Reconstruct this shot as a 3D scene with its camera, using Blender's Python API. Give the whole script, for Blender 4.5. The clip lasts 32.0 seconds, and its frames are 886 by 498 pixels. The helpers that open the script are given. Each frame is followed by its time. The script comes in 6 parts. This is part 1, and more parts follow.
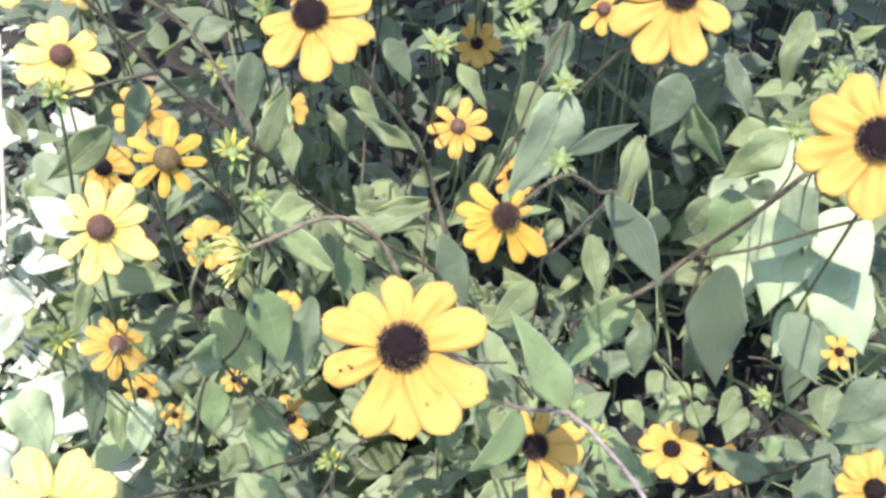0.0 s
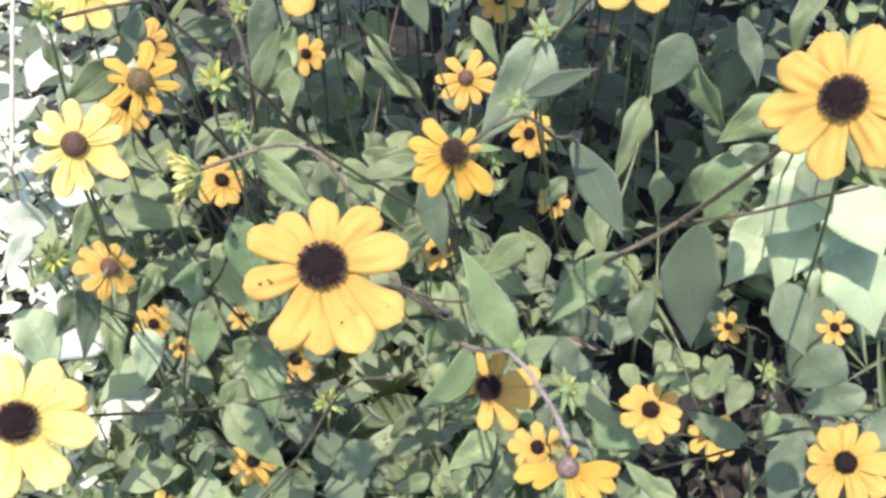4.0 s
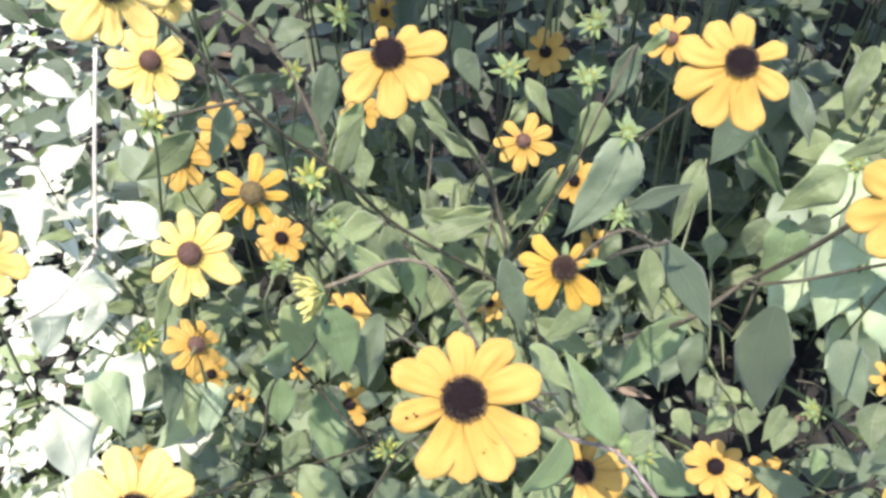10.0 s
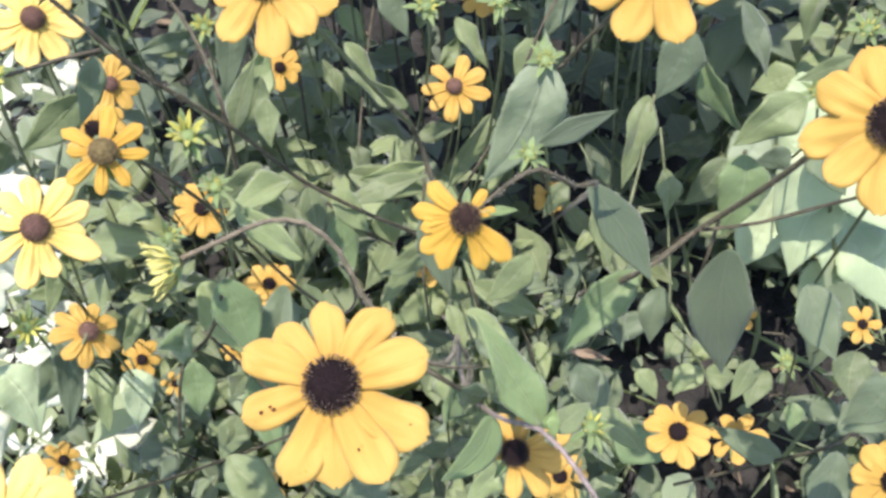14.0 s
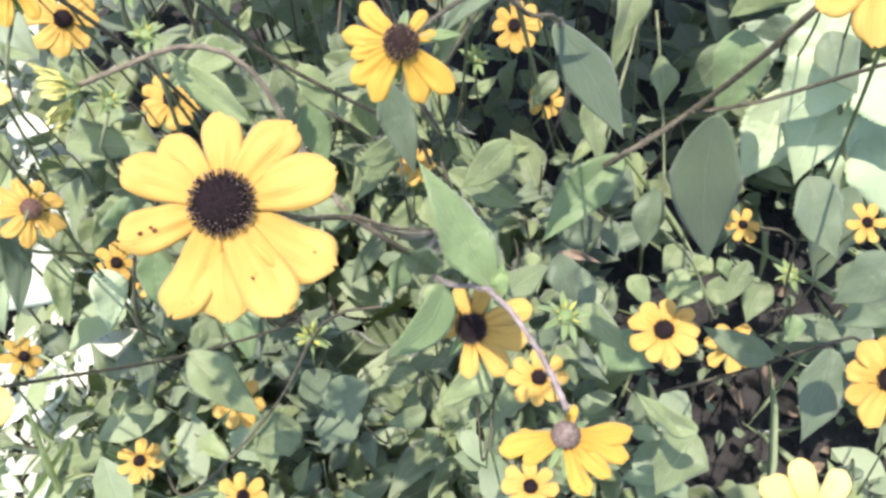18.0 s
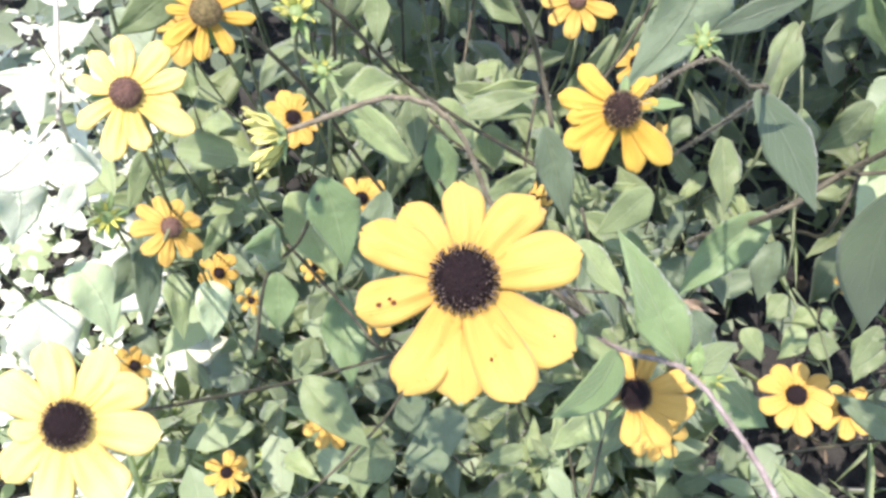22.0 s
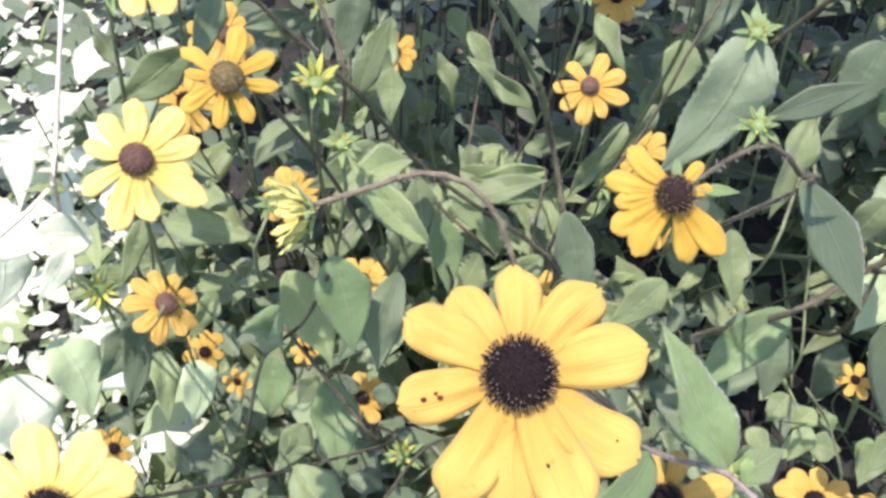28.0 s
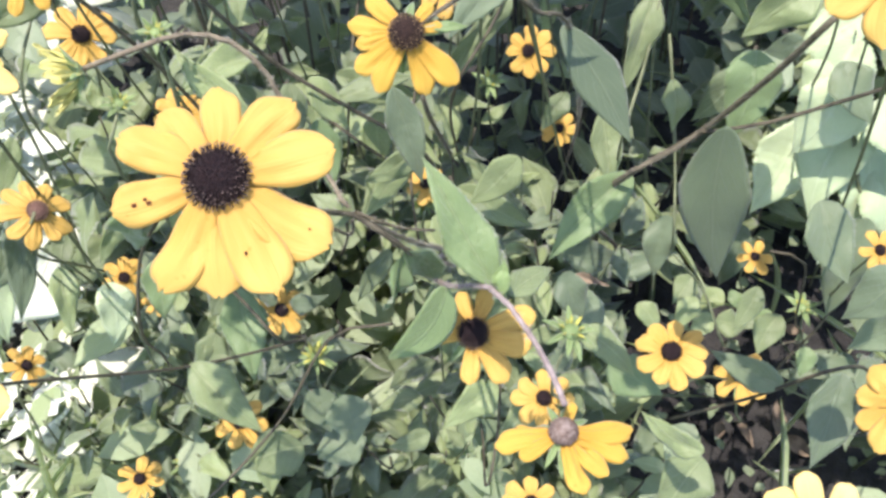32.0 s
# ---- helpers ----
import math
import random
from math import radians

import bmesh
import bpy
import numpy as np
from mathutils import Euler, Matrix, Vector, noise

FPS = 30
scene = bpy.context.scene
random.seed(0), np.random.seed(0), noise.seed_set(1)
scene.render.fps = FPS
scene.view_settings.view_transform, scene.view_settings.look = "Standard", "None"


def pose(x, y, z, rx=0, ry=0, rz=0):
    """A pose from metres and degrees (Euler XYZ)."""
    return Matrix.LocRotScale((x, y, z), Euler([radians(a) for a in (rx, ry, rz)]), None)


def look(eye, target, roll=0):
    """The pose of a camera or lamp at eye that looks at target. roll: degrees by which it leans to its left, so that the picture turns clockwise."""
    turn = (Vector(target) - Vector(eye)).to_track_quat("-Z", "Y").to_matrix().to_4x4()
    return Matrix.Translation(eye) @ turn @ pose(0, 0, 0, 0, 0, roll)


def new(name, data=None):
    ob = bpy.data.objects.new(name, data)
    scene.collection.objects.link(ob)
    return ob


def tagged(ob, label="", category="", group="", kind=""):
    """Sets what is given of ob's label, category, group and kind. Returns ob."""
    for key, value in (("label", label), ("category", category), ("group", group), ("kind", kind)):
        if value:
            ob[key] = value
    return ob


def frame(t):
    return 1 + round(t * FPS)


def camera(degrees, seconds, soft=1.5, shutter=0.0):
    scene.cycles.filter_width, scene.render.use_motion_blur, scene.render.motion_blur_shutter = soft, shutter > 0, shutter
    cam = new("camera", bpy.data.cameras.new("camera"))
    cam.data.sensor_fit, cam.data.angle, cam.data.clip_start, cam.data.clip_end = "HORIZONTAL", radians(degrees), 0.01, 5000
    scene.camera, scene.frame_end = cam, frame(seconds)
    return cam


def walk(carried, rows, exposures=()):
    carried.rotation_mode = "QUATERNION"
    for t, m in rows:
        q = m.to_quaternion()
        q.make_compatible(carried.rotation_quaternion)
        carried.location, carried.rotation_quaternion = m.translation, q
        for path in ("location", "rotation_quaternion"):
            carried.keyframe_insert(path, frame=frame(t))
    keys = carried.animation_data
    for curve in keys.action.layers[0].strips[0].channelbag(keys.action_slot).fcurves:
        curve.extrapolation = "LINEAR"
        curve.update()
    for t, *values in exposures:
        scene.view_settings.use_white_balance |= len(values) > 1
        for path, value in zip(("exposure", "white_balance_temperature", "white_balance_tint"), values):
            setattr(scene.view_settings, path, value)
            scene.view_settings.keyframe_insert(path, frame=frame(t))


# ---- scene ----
cam = camera(48.7, 32.0, soft=3.0)
# seconds, eye (m), Euler angles (degrees)
ROWS = [
    (0.0, -0.0057, -0.0018, 1.0487, 40.49, 0.19, -0.55),
    (0.5, -0.0001, -0.0015, 1.0518, 39.64, -0.36, 1.24),
    (1.0, 0.0104, -0.0005, 1.0474, 39.46, 0.36, 1.52),
    (1.5, 0.0217, 0.0008, 1.0410, 39.59, 0.81, 1.89),
    (2.0, 0.0233, 0.0054, 1.0395, 38.92, 0.46, 2.83),
    (2.5, 0.0150, 0.0030, 1.0439, 38.64, 0.11, 2.78),
    (3.0, 0.0228, -0.0003, 1.0431, 38.79, 0.16, 3.28),
    (3.5, 0.0349, -0.0080, 1.0441, 38.74, 0.36, 4.27),
    (5.5, 0.0165, -0.0199, 1.0537, 38.64, 0.68, 4.54),
    (6.0, 0.0089, -0.0223, 1.0611, 38.66, 0.83, 4.58),
    (6.5, 0.0092, -0.0176, 1.0616, 38.58, 0.81, 4.29),
    (7.0, 0.0073, -0.0141, 1.0687, 38.52, 1.05, 4.42),
    (7.5, 0.0037, -0.0140, 1.0737, 38.60, 1.25, 4.26),
    (8.0, -0.0034, -0.0099, 1.0778, 38.57, 1.23, 4.12),
    (8.5, -0.0102, -0.0049, 1.0849, 38.41, 1.32, 3.93),
    (9.0, -0.0131, -0.0033, 1.0868, 38.44, 1.25, 3.80),
    (9.5, -0.0102, -0.0003, 1.0876, 38.56, 1.22, 3.88),
    (10.0, -0.0075, 0.0045, 1.0874, 38.48, 1.24, 3.58),
    (10.5, -0.0066, 0.0056, 1.0830, 38.25, 1.29, 3.25),
    (11.0, -0.0022, 0.0191, 1.0681, 38.06, 1.58, 2.70),
    (11.5, 0.0019, 0.0329, 1.0687, 38.05, 1.78, 2.26),
    (12.0, 0.0041, 0.0372, 1.0718, 37.94, 1.92, 1.91),
    (12.5, 0.0094, 0.0400, 1.0731, 37.79, 2.00, 1.29),
    (13.0, 0.0180, 0.0428, 1.0690, 37.60, 2.05, 1.08),
    (13.5, 0.0205, 0.0418, 1.0556, 37.21, 2.26, 0.71),
    (14.0, 0.0218, 0.0387, 1.0371, 36.44, 2.39, 0.48),
    (14.5, 0.0192, 0.0420, 1.0197, 35.66, 2.44, 0.27),
    (15.0, 0.0169, 0.0421, 1.0091, 35.09, 2.39, 0.21),
    (15.5, 0.0200, 0.0383, 0.9970, 34.65, 2.35, 0.27),
    (17.5, 0.0390, 0.0318, 0.9875, 33.26, 2.69, 1.34),
    (18.0, 0.0437, 0.0342, 0.9900, 33.19, 2.85, 1.64),
    (18.5, 0.0485, 0.0352, 0.9911, 33.19, 2.94, 1.88),
    (19.0, 0.0503, 0.0333, 0.9919, 33.17, 3.06, 2.15),
    (19.5, 0.0432, 0.0357, 0.9923, 33.30, 2.94, 2.93),
    (20.0, 0.0303, 0.0315, 0.9930, 33.51, 2.61, 3.90),
    (20.5, 0.0119, 0.0389, 0.9920, 33.62, 2.48, 4.89),
    (21.0, 0.0034, 0.0409, 0.9906, 33.76, 2.58, 5.82),
    (21.5, 0.0034, 0.0445, 0.9861, 33.79, 2.64, 6.32),
    (22.0, 0.0006, 0.0493, 0.9931, 34.02, 2.90, 6.68),
    (22.5, 0.0030, 0.0526, 0.9950, 34.18, 3.04, 7.08),
    (23.0, 0.0035, 0.0533, 0.9982, 34.78, 3.10, 7.25),
    (23.5, 0.0025, 0.0579, 0.9961, 35.68, 2.83, 7.59),
    (24.0, 0.0024, 0.0635, 0.9927, 36.54, 2.78, 7.68),
    (24.5, 0.0007, 0.0671, 0.9981, 37.18, 2.71, 7.67),
    (25.0, -0.0017, 0.0693, 1.0022, 37.63, 2.63, 7.62),
    (25.5, -0.0052, 0.0697, 1.0051, 38.10, 2.37, 7.55),
    (27.5, -0.0162, 0.0584, 0.9898, 39.51, 0.90, 7.60),
    (28.0, -0.0163, 0.0590, 0.9779, 38.98, 0.64, 7.42),
    (28.5, -0.0137, 0.0564, 0.9623, 38.09, 0.40, 7.33),
    (29.0, -0.0082, 0.0582, 0.9494, 37.41, 0.18, 7.03),
    (29.5, 0.0007, 0.0530, 0.9451, 36.95, 0.07, 6.66),
    (30.0, 0.0190, 0.0513, 0.9449, 36.52, 0.69, 6.48),
    (30.5, 0.0351, 0.0470, 0.9500, 36.09, 1.82, 5.22),
    (31.0, 0.0357, 0.0324, 0.9583, 36.66, 2.91, 2.75),
    (31.5, 0.0384, 0.0319, 0.9743, 35.71, 2.28, 3.16),
    (32.0, 0.0472, 0.0257, 0.9794, 35.63, 2.71, 3.26),
]
# the clip camera opens up a little while it is nearest to the shaded growth
EXPOSURES = [(0.0, 1.90, 6520, 23), (1.5, 1.75, 6520, 23), (3.0, 1.65, 6520, 23), (6.0, 1.70, 6520, 23), (9.0, 1.75, 6520, 23), (12.0, 1.59, 6520, 23), (13.0, 1.59, 6520, 23), (15.0, 1.64, 6520, 23), (17.5, 1.80, 6520, 23), (19.0, 1.96, 6520, 23), (20.0, 2.00, 6520, 23), (21.5, 2.00, 6520, 23), (23.0, 1.90, 6520, 23), (25.0, 1.80, 6520, 23), (28.0, 1.70, 6520, 23), (29.0, 1.68, 6520, 23), (30.0, 1.63, 6520, 23), (31.0, 1.78, 6520, 23), (32.0, 1.80, 6520, 23)]
walk(cam, [(t, pose(x, y, z, rx, ry, rz)) for t, x, y, z, rx, ry, rz in ROWS], EXPOSURES)

# ---- light ----
SUN_FROM = Vector((-0.13, -0.09, 0.985)).normalized()
world = bpy.data.worlds.new("sky")
scene.world = world
world.use_nodes = True
wt = world.node_tree
sky = wt.nodes.new("ShaderNodeTexSky")
sky.sky_type = "NISHITA"
sky.sun_disc = False
sky.sun_elevation = math.asin(SUN_FROM.z)
sky.sun_rotation = math.atan2(SUN_FROM.x, SUN_FROM.y)
wt.links.new(sky.outputs[0], wt.nodes["Background"].inputs[0])
wt.nodes["Background"].inputs[1].default_value = 0.15
sun_data = bpy.data.lights.new("sun", "SUN")
sun_data.energy, sun_data.angle, sun_data.color = 2.75, radians(0.55), (1.0, 0.96, 0.88)
sun = new("sun", sun_data)
sun.matrix_world = look(SUN_FROM * 20, (0, 0, 0))

# ---- materials ----


def material(name):
    m = bpy.data.materials.new(name)
    m.use_nodes = True
    return m, m.node_tree.nodes, m.node_tree.links, m.node_tree.nodes["Principled BSDF"]


def math_node(n, l, op, a, b=None, clamp=False):
    node = n.new("ShaderNodeMath")
    node.operation, node.use_clamp = op, clamp
    for i, v in enumerate((a, b)):
        if v is None:
            continue
        if isinstance(v, (int, float)):
            node.inputs[i].default_value = v
        else:
            l.new(v, node.inputs[i])
    return node.outputs[0]


def mix_colour(n, l, fac, a, b, mode="MIX"):
    node = n.new("ShaderNodeMix")
    node.data_type, node.blend_type = "RGBA", mode
    for i, v in ((0, fac), (6, a), (7, b)):
        if isinstance(v, (int, float)):
            node.inputs[i].default_value = v
        elif isinstance(v, tuple):
            node.inputs[i].default_value = (*v, 1)
        else:
            l.new(v, node.inputs[i])
    return node.outputs[2]


def noise_node(n, l, scale, vector=None, detail=3.0):
    node = n.new("ShaderNodeTexNoise")
    node.inputs["Scale"].default_value, node.inputs["Detail"].default_value = scale, detail
    if vector is not None:
        l.new(vector, node.inputs["Vector"])
    return node.outputs[0]


def ramp(n, l, fac, low, high):
    node = n.new("ShaderNodeMapRange")
    node.inputs[1].default_value, node.inputs[2].default_value = low, high
    l.new(fac, node.inputs[0])
    return node.outputs[0]


def thin_surface(m, n, l, bsdf, colour, share, tint=(1.0, 1.0, 1.0)):
    """Lets some light through a leaf or petal."""
    lucent = n.new("ShaderNodeBsdfTranslucent")
    l.new(mix_colour(n, l, 1.0, colour, tint, "MULTIPLY"), lucent.inputs[0])
    mix = n.new("ShaderNodeMixShader")
    mix.inputs[0].default_value = share
    l.new(bsdf.outputs[0], mix.inputs[1])
    l.new(lucent.outputs[0], mix.inputs[2])
    l.new(mix.outputs[0], n["Material Output"].inputs[0])


def leaf_material(name, dark, light, vein, share=0.36, rough=0.5, islands=False):
    m, n, l, bsdf = material(name)
    if islands:
        rand = n.new("ShaderNodeNewGeometry").outputs["Random Per Island"]
    else:
        rand = n.new("ShaderNodeObjectInfo").outputs["Random"]
    pos = n.new("ShaderNodeNewGeometry").outputs["Position"]
    uv = n.new("ShaderNodeUVMap").outputs[0]
    split = n.new("ShaderNodeSeparateXYZ")
    l.new(uv, split.inputs[0])
    u = split.outputs[0]
    v = math_node(n, l, "ABSOLUTE", math_node(n, l, "SUBTRACT", split.outputs[1], 0.5))
    colour = mix_colour(n, l, rand, dark, light)
    blotch = ramp(n, l, noise_node(n, l, 55.0, pos), 0.35, 0.7)
    colour = mix_colour(n, l, math_node(n, l, "MULTIPLY", blotch, 0.35), colour, light)
    grain = ramp(n, l, noise_node(n, l, 900.0, pos, 2.0), 0.3, 0.75)
    colour = mix_colour(n, l, math_node(n, l, "MULTIPLY", grain, 0.22), colour, dark)
    # midrib, then the side ribs that leave it at a slant
    mid = math_node(n, l, "SUBTRACT", 1.0, ramp(n, l, v, 0.008, 0.03), True)
    slant = math_node(n, l, "SUBTRACT", math_node(n, l, "MULTIPLY", u, 7.0), math_node(n, l, "MULTIPLY", v, 6.0))
    wave = math_node(n, l, "ABSOLUTE", math_node(n, l, "SUBTRACT", math_node(n, l, "FRACT", slant), 0.5))
    side = math_node(n, l, "SUBTRACT", 1.0, ramp(n, l, wave, 0.015, 0.07), True)
    rib = math_node(n, l, "MAXIMUM", mid, math_node(n, l, "MULTIPLY", math_node(n, l, "MULTIPLY", side, ramp(n, l, noise_node(n, l, 120.0, pos), 0.30, 0.55)), 0.55))
    colour = mix_colour(n, l, math_node(n, l, "MULTIPLY", rib, 0.32), colour, vein)
    l.new(colour, bsdf.inputs["Base Color"])
    bsdf.inputs["Roughness"].default_value = rough
    bsdf.inputs["Specular IOR Level"].default_value = 0.4
    bsdf.inputs["Sheen Weight"].default_value = 0.35
    bsdf.inputs["Sheen Roughness"].default_value = 0.5
    height = math_node(n, l, "ADD", math_node(n, l, "MULTIPLY", rib, -0.65), math_node(n, l, "MULTIPLY", grain, 0.25))
    bump = n.new("ShaderNodeBump")
    bump.inputs["Strength"].default_value, bump.inputs["Distance"].default_value = 0.6, 0.0009
    l.new(height, bump.inputs["Height"])
    l.new(bump.outputs[0], bsdf.inputs["Normal"])
    thin_surface(m, n, l, bsdf, colour, share, (1.9, 2.0, 0.9))
    return m


def petal_material(name, base, body, tip):
    m, n, l, bsdf = material(name)
    rand = n.new("ShaderNodeObjectInfo").outputs["Random"]
    pos = n.new("ShaderNodeNewGeometry").outputs["Position"]
    split = n.new("ShaderNodeSeparateXYZ")
    l.new(n.new("ShaderNodeUVMap").outputs[0], split.inputs[0])
    u, v = split.outputs[0], split.outputs[1]
    colour = mix_colour(n, l, ramp(n, l, u, 0.0, 0.45), base, body)
    colour = mix_colour(n, l, math_node(n, l, "MULTIPLY", ramp(n, l, u, 0.5, 1.0), 0.6), colour, tip)
    colour = mix_colour(n, l, math_node(n, l, "MULTIPLY", rand, 0.35), colour, base)
    streak = n.new("ShaderNodeCombineXYZ")
    l.new(math_node(n, l, "MULTIPLY", u, 1.5), streak.inputs[0])
    l.new(math_node(n, l, "MULTIPLY", v, 26.0), streak.inputs[1])
    l.new(math_node(n, l, "MULTIPLY", rand, 40.0), streak.inputs[2])
    lines = noise_node(n, l, 1.0, streak.outputs[0], 2.0)
    colour = mix_colour(n, l, math_node(n, l, "MULTIPLY", ramp(n, l, lines, 0.45, 0.75), 0.35), colour, base)
    spot = ramp(n, l, noise_node(n, l, 420.0, pos, 1.0), 0.74, 0.78)
    colour = mix_colour(n, l, math_node(n, l, "MULTIPLY", spot, 0.35), colour, (0.35, 0.14, 0.01))
    l.new(colour, bsdf.inputs["Base Color"])
    bsdf.inputs["Roughness"].default_value = 0.6
    bsdf.inputs["Specular IOR Level"].default_value = 0.25
    bsdf.inputs["Sheen Weight"].default_value = 0.15
    bump = n.new("ShaderNodeBump")
    bump.inputs["Strength"].default_value, bump.inputs["Distance"].default_value = 0.5, 0.0005
    l.new(lines, bump.inputs["Height"])
    l.new(bump.outputs[0], bsdf.inputs["Normal"])
    thin_surface(m, n, l, bsdf, colour, 0.25)
    return m


def rough_material(name, a, b, scale, rough=0.8, bump_by=0.001, fine=6.0, gloss=0.2):
    m, n, l, bsdf = material(name)
    pos = n.new("ShaderNodeNewGeometry").outputs["Position"]
    rand = n.new("ShaderNodeObjectInfo").outputs["Random"]
    big = noise_node(n, l, scale, pos, 4.0)
    small = noise_node(n, l, scale * fine, pos, 3.0)
    f = math_node(n, l, "ADD", math_node(n, l, "MULTIPLY", ramp(n, l, big, 0.35, 0.65), 0.6), math_node(n, l, "MULTIPLY", small, 0.4))
    f = math_node(n, l, "ADD", f, math_node(n, l, "MULTIPLY", math_node(n, l, "SUBTRACT", rand, 0.5), 0.3), True)
    l.new(mix_colour(n, l, f, a, b), bsdf.inputs["Base Color"])
    bsdf.inputs["Roughness"].default_value = rough
    bsdf.inputs["Specular IOR Level"].default_value = gloss
    bump = n.new("ShaderNodeBump")
    bump.inputs["Strength"].default_value, bump.inputs["Distance"].default_value = 0.7, bump_by
    l.new(small, bump.inputs["Height"])
    l.new(bump.outputs[0], bsdf.inputs["Normal"])
    return m


LEAF = leaf_material("leaf green", (0.088, 0.120, 0.052), (0.250, 0.310, 0.132), (0.33, 0.38, 0.20))
LEAF_MID = leaf_material("mid green leaf", (0.120, 0.182, 0.074), (0.170, 0.240, 0.096), (0.25, 0.31, 0.16))
# for bluish leaves, and for leaves darkened in colour to show shade
LEAF_BLUE_SHADE = leaf_material("bluish and shade-dark leaf", (0.088, 0.126, 0.066), (0.152, 0.200, 0.106), (0.17, 0.22, 0.125))
LEAF_PALEGREEN = leaf_material("pale bluish green leaf", (0.200, 0.250, 0.150), (0.230, 0.285, 0.170), (0.14, 0.18, 0.10))
# near-white leaf tone that paints glare into the left side
LEAF_GLARE = leaf_material("glare-paled leaf", (0.42, 0.46, 0.33), (0.60, 0.62, 0.50), (0.62, 0.64, 0.52), 0.18)
LEAF_SMALL = leaf_material("small leaves", (0.100, 0.144, 0.068), (0.295, 0.360, 0.200), (0.30, 0.36, 0.21), islands=True)
# the broad weed's pale green; also paints sunlit coneflower leaves lighter
LEAF_LIME_LIT = leaf_material("lit lime leaf", (0.28, 0.36, 0.19), (0.39, 0.46, 0.27), (0.44, 0.50, 0.32), 0.2)
# darker copy of the leaf green, with shade put into the colour
LEAF_SHADY = leaf_material("shade-darkened green leaves", (0.060, 0.085, 0.048), (0.125, 0.165, 0.092), (0.18, 0.22, 0.13), islands=True)
GRASS = leaf_material("grass blade", (0.13, 0.18, 0.08), (0.30, 0.36, 0.19), (0.30, 0.36, 0.19), 0.25, islands=True)
# the same glare tone for small leaves
LEAF_GLARE_SMALL = leaf_material("glare-paled small leaves", (0.40, 0.44, 0.32), (0.64, 0.66, 0.54), (0.60, 0.62, 0.50), 0.18, islands=True)
BRACT = leaf_material("bract green", (0.135, 0.205, 0.070), (0.240, 0.330, 0.120), (0.34, 0.42, 0.19))
YOUNG = petal_material("young ray", (0.36, 0.41, 0.08), (0.52, 0.51, 0.10), (0.58, 0.52, 0.10))
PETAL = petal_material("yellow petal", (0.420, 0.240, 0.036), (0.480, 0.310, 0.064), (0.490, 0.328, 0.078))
# petal yellow lightened to paint glare and overexposure into the colour
PETAL_GLARE = petal_material("glare-paled petal", (0.61, 0.42, 0.08), (0.69, 0.52, 0.16), (0.73, 0.58, 0.21))
LEMON = petal_material("pale lemon ray", (0.46, 0.47, 0.11), (0.63, 0.58, 0.17), (0.67, 0.62, 0.21))
PETAL_OLD = petal_material("aged petal", (0.39, 0.215, 0.020), (0.46, 0.290, 0.038), (0.48, 0.315, 0.050))
CONE_DARK = rough_material("dark cone", (0.004, 0.002, 0.002), (0.020, 0.010, 0.009), 900.0, 0.6)
CONE_BROWN = rough_material("brown cone", (0.070, 0.036, 0.027), (0.190, 0.110, 0.078), 900.0, 0.75)
CONE_UMBER = rough_material("umber cone", (0.009, 0.005, 0.004), (0.044, 0.025, 0.017), 900.0, 0.7)
CONE_OLIVE = rough_material("olive cone", (0.060, 0.045, 0.018), (0.230, 0.180, 0.070), 900.0, 0.75)
CONE_GREY = rough_material("grey seed cone", (0.130, 0.095, 0.075), (0.330, 0.270, 0.220), 900.0, 0.85)
POLLEN_DARK = rough_material("dull pollen", (0.06, 0.04, 0.03), (0.27, 0.20, 0.155), 1500.0, 0.7)
POLLEN = rough_material("pollen brown", (0.16, 0.095, 0.050), (0.46, 0.330, 0.190), 900.0, 0.8)
STEM = rough_material("brownish green stem", (0.038, 0.034, 0.022), (0.105, 0.094, 0.058), 160.0, 0.6)
STEM_GREEN = rough_material("green stem", (0.070, 0.085, 0.040), (0.170, 0.190, 0.100), 160.0, 0.6)
STEM_GREY = rough_material("hairy grey stem", (0.140, 0.110, 0.095), (0.320, 0.270, 0.240), 300.0, 0.8)
STEM_TAN = rough_material("tan hairy stem", (0.085, 0.070, 0.045), (0.210, 0.180, 0.115), 200.0, 0.7)
BRISTLE = rough_material("pale bristle", (0.17, 0.16, 0.12), (0.36, 0.34, 0.27), 400.0, 0.7)
DRY = rough_material("dry straw", (0.38, 0.34, 0.25), (0.62, 0.57, 0.46), 120.0, 0.8)
LITTER = rough_material("dead leaf", (0.06, 0.045, 0.030), (0.22, 0.17, 0.11), 90.0, 0.85)
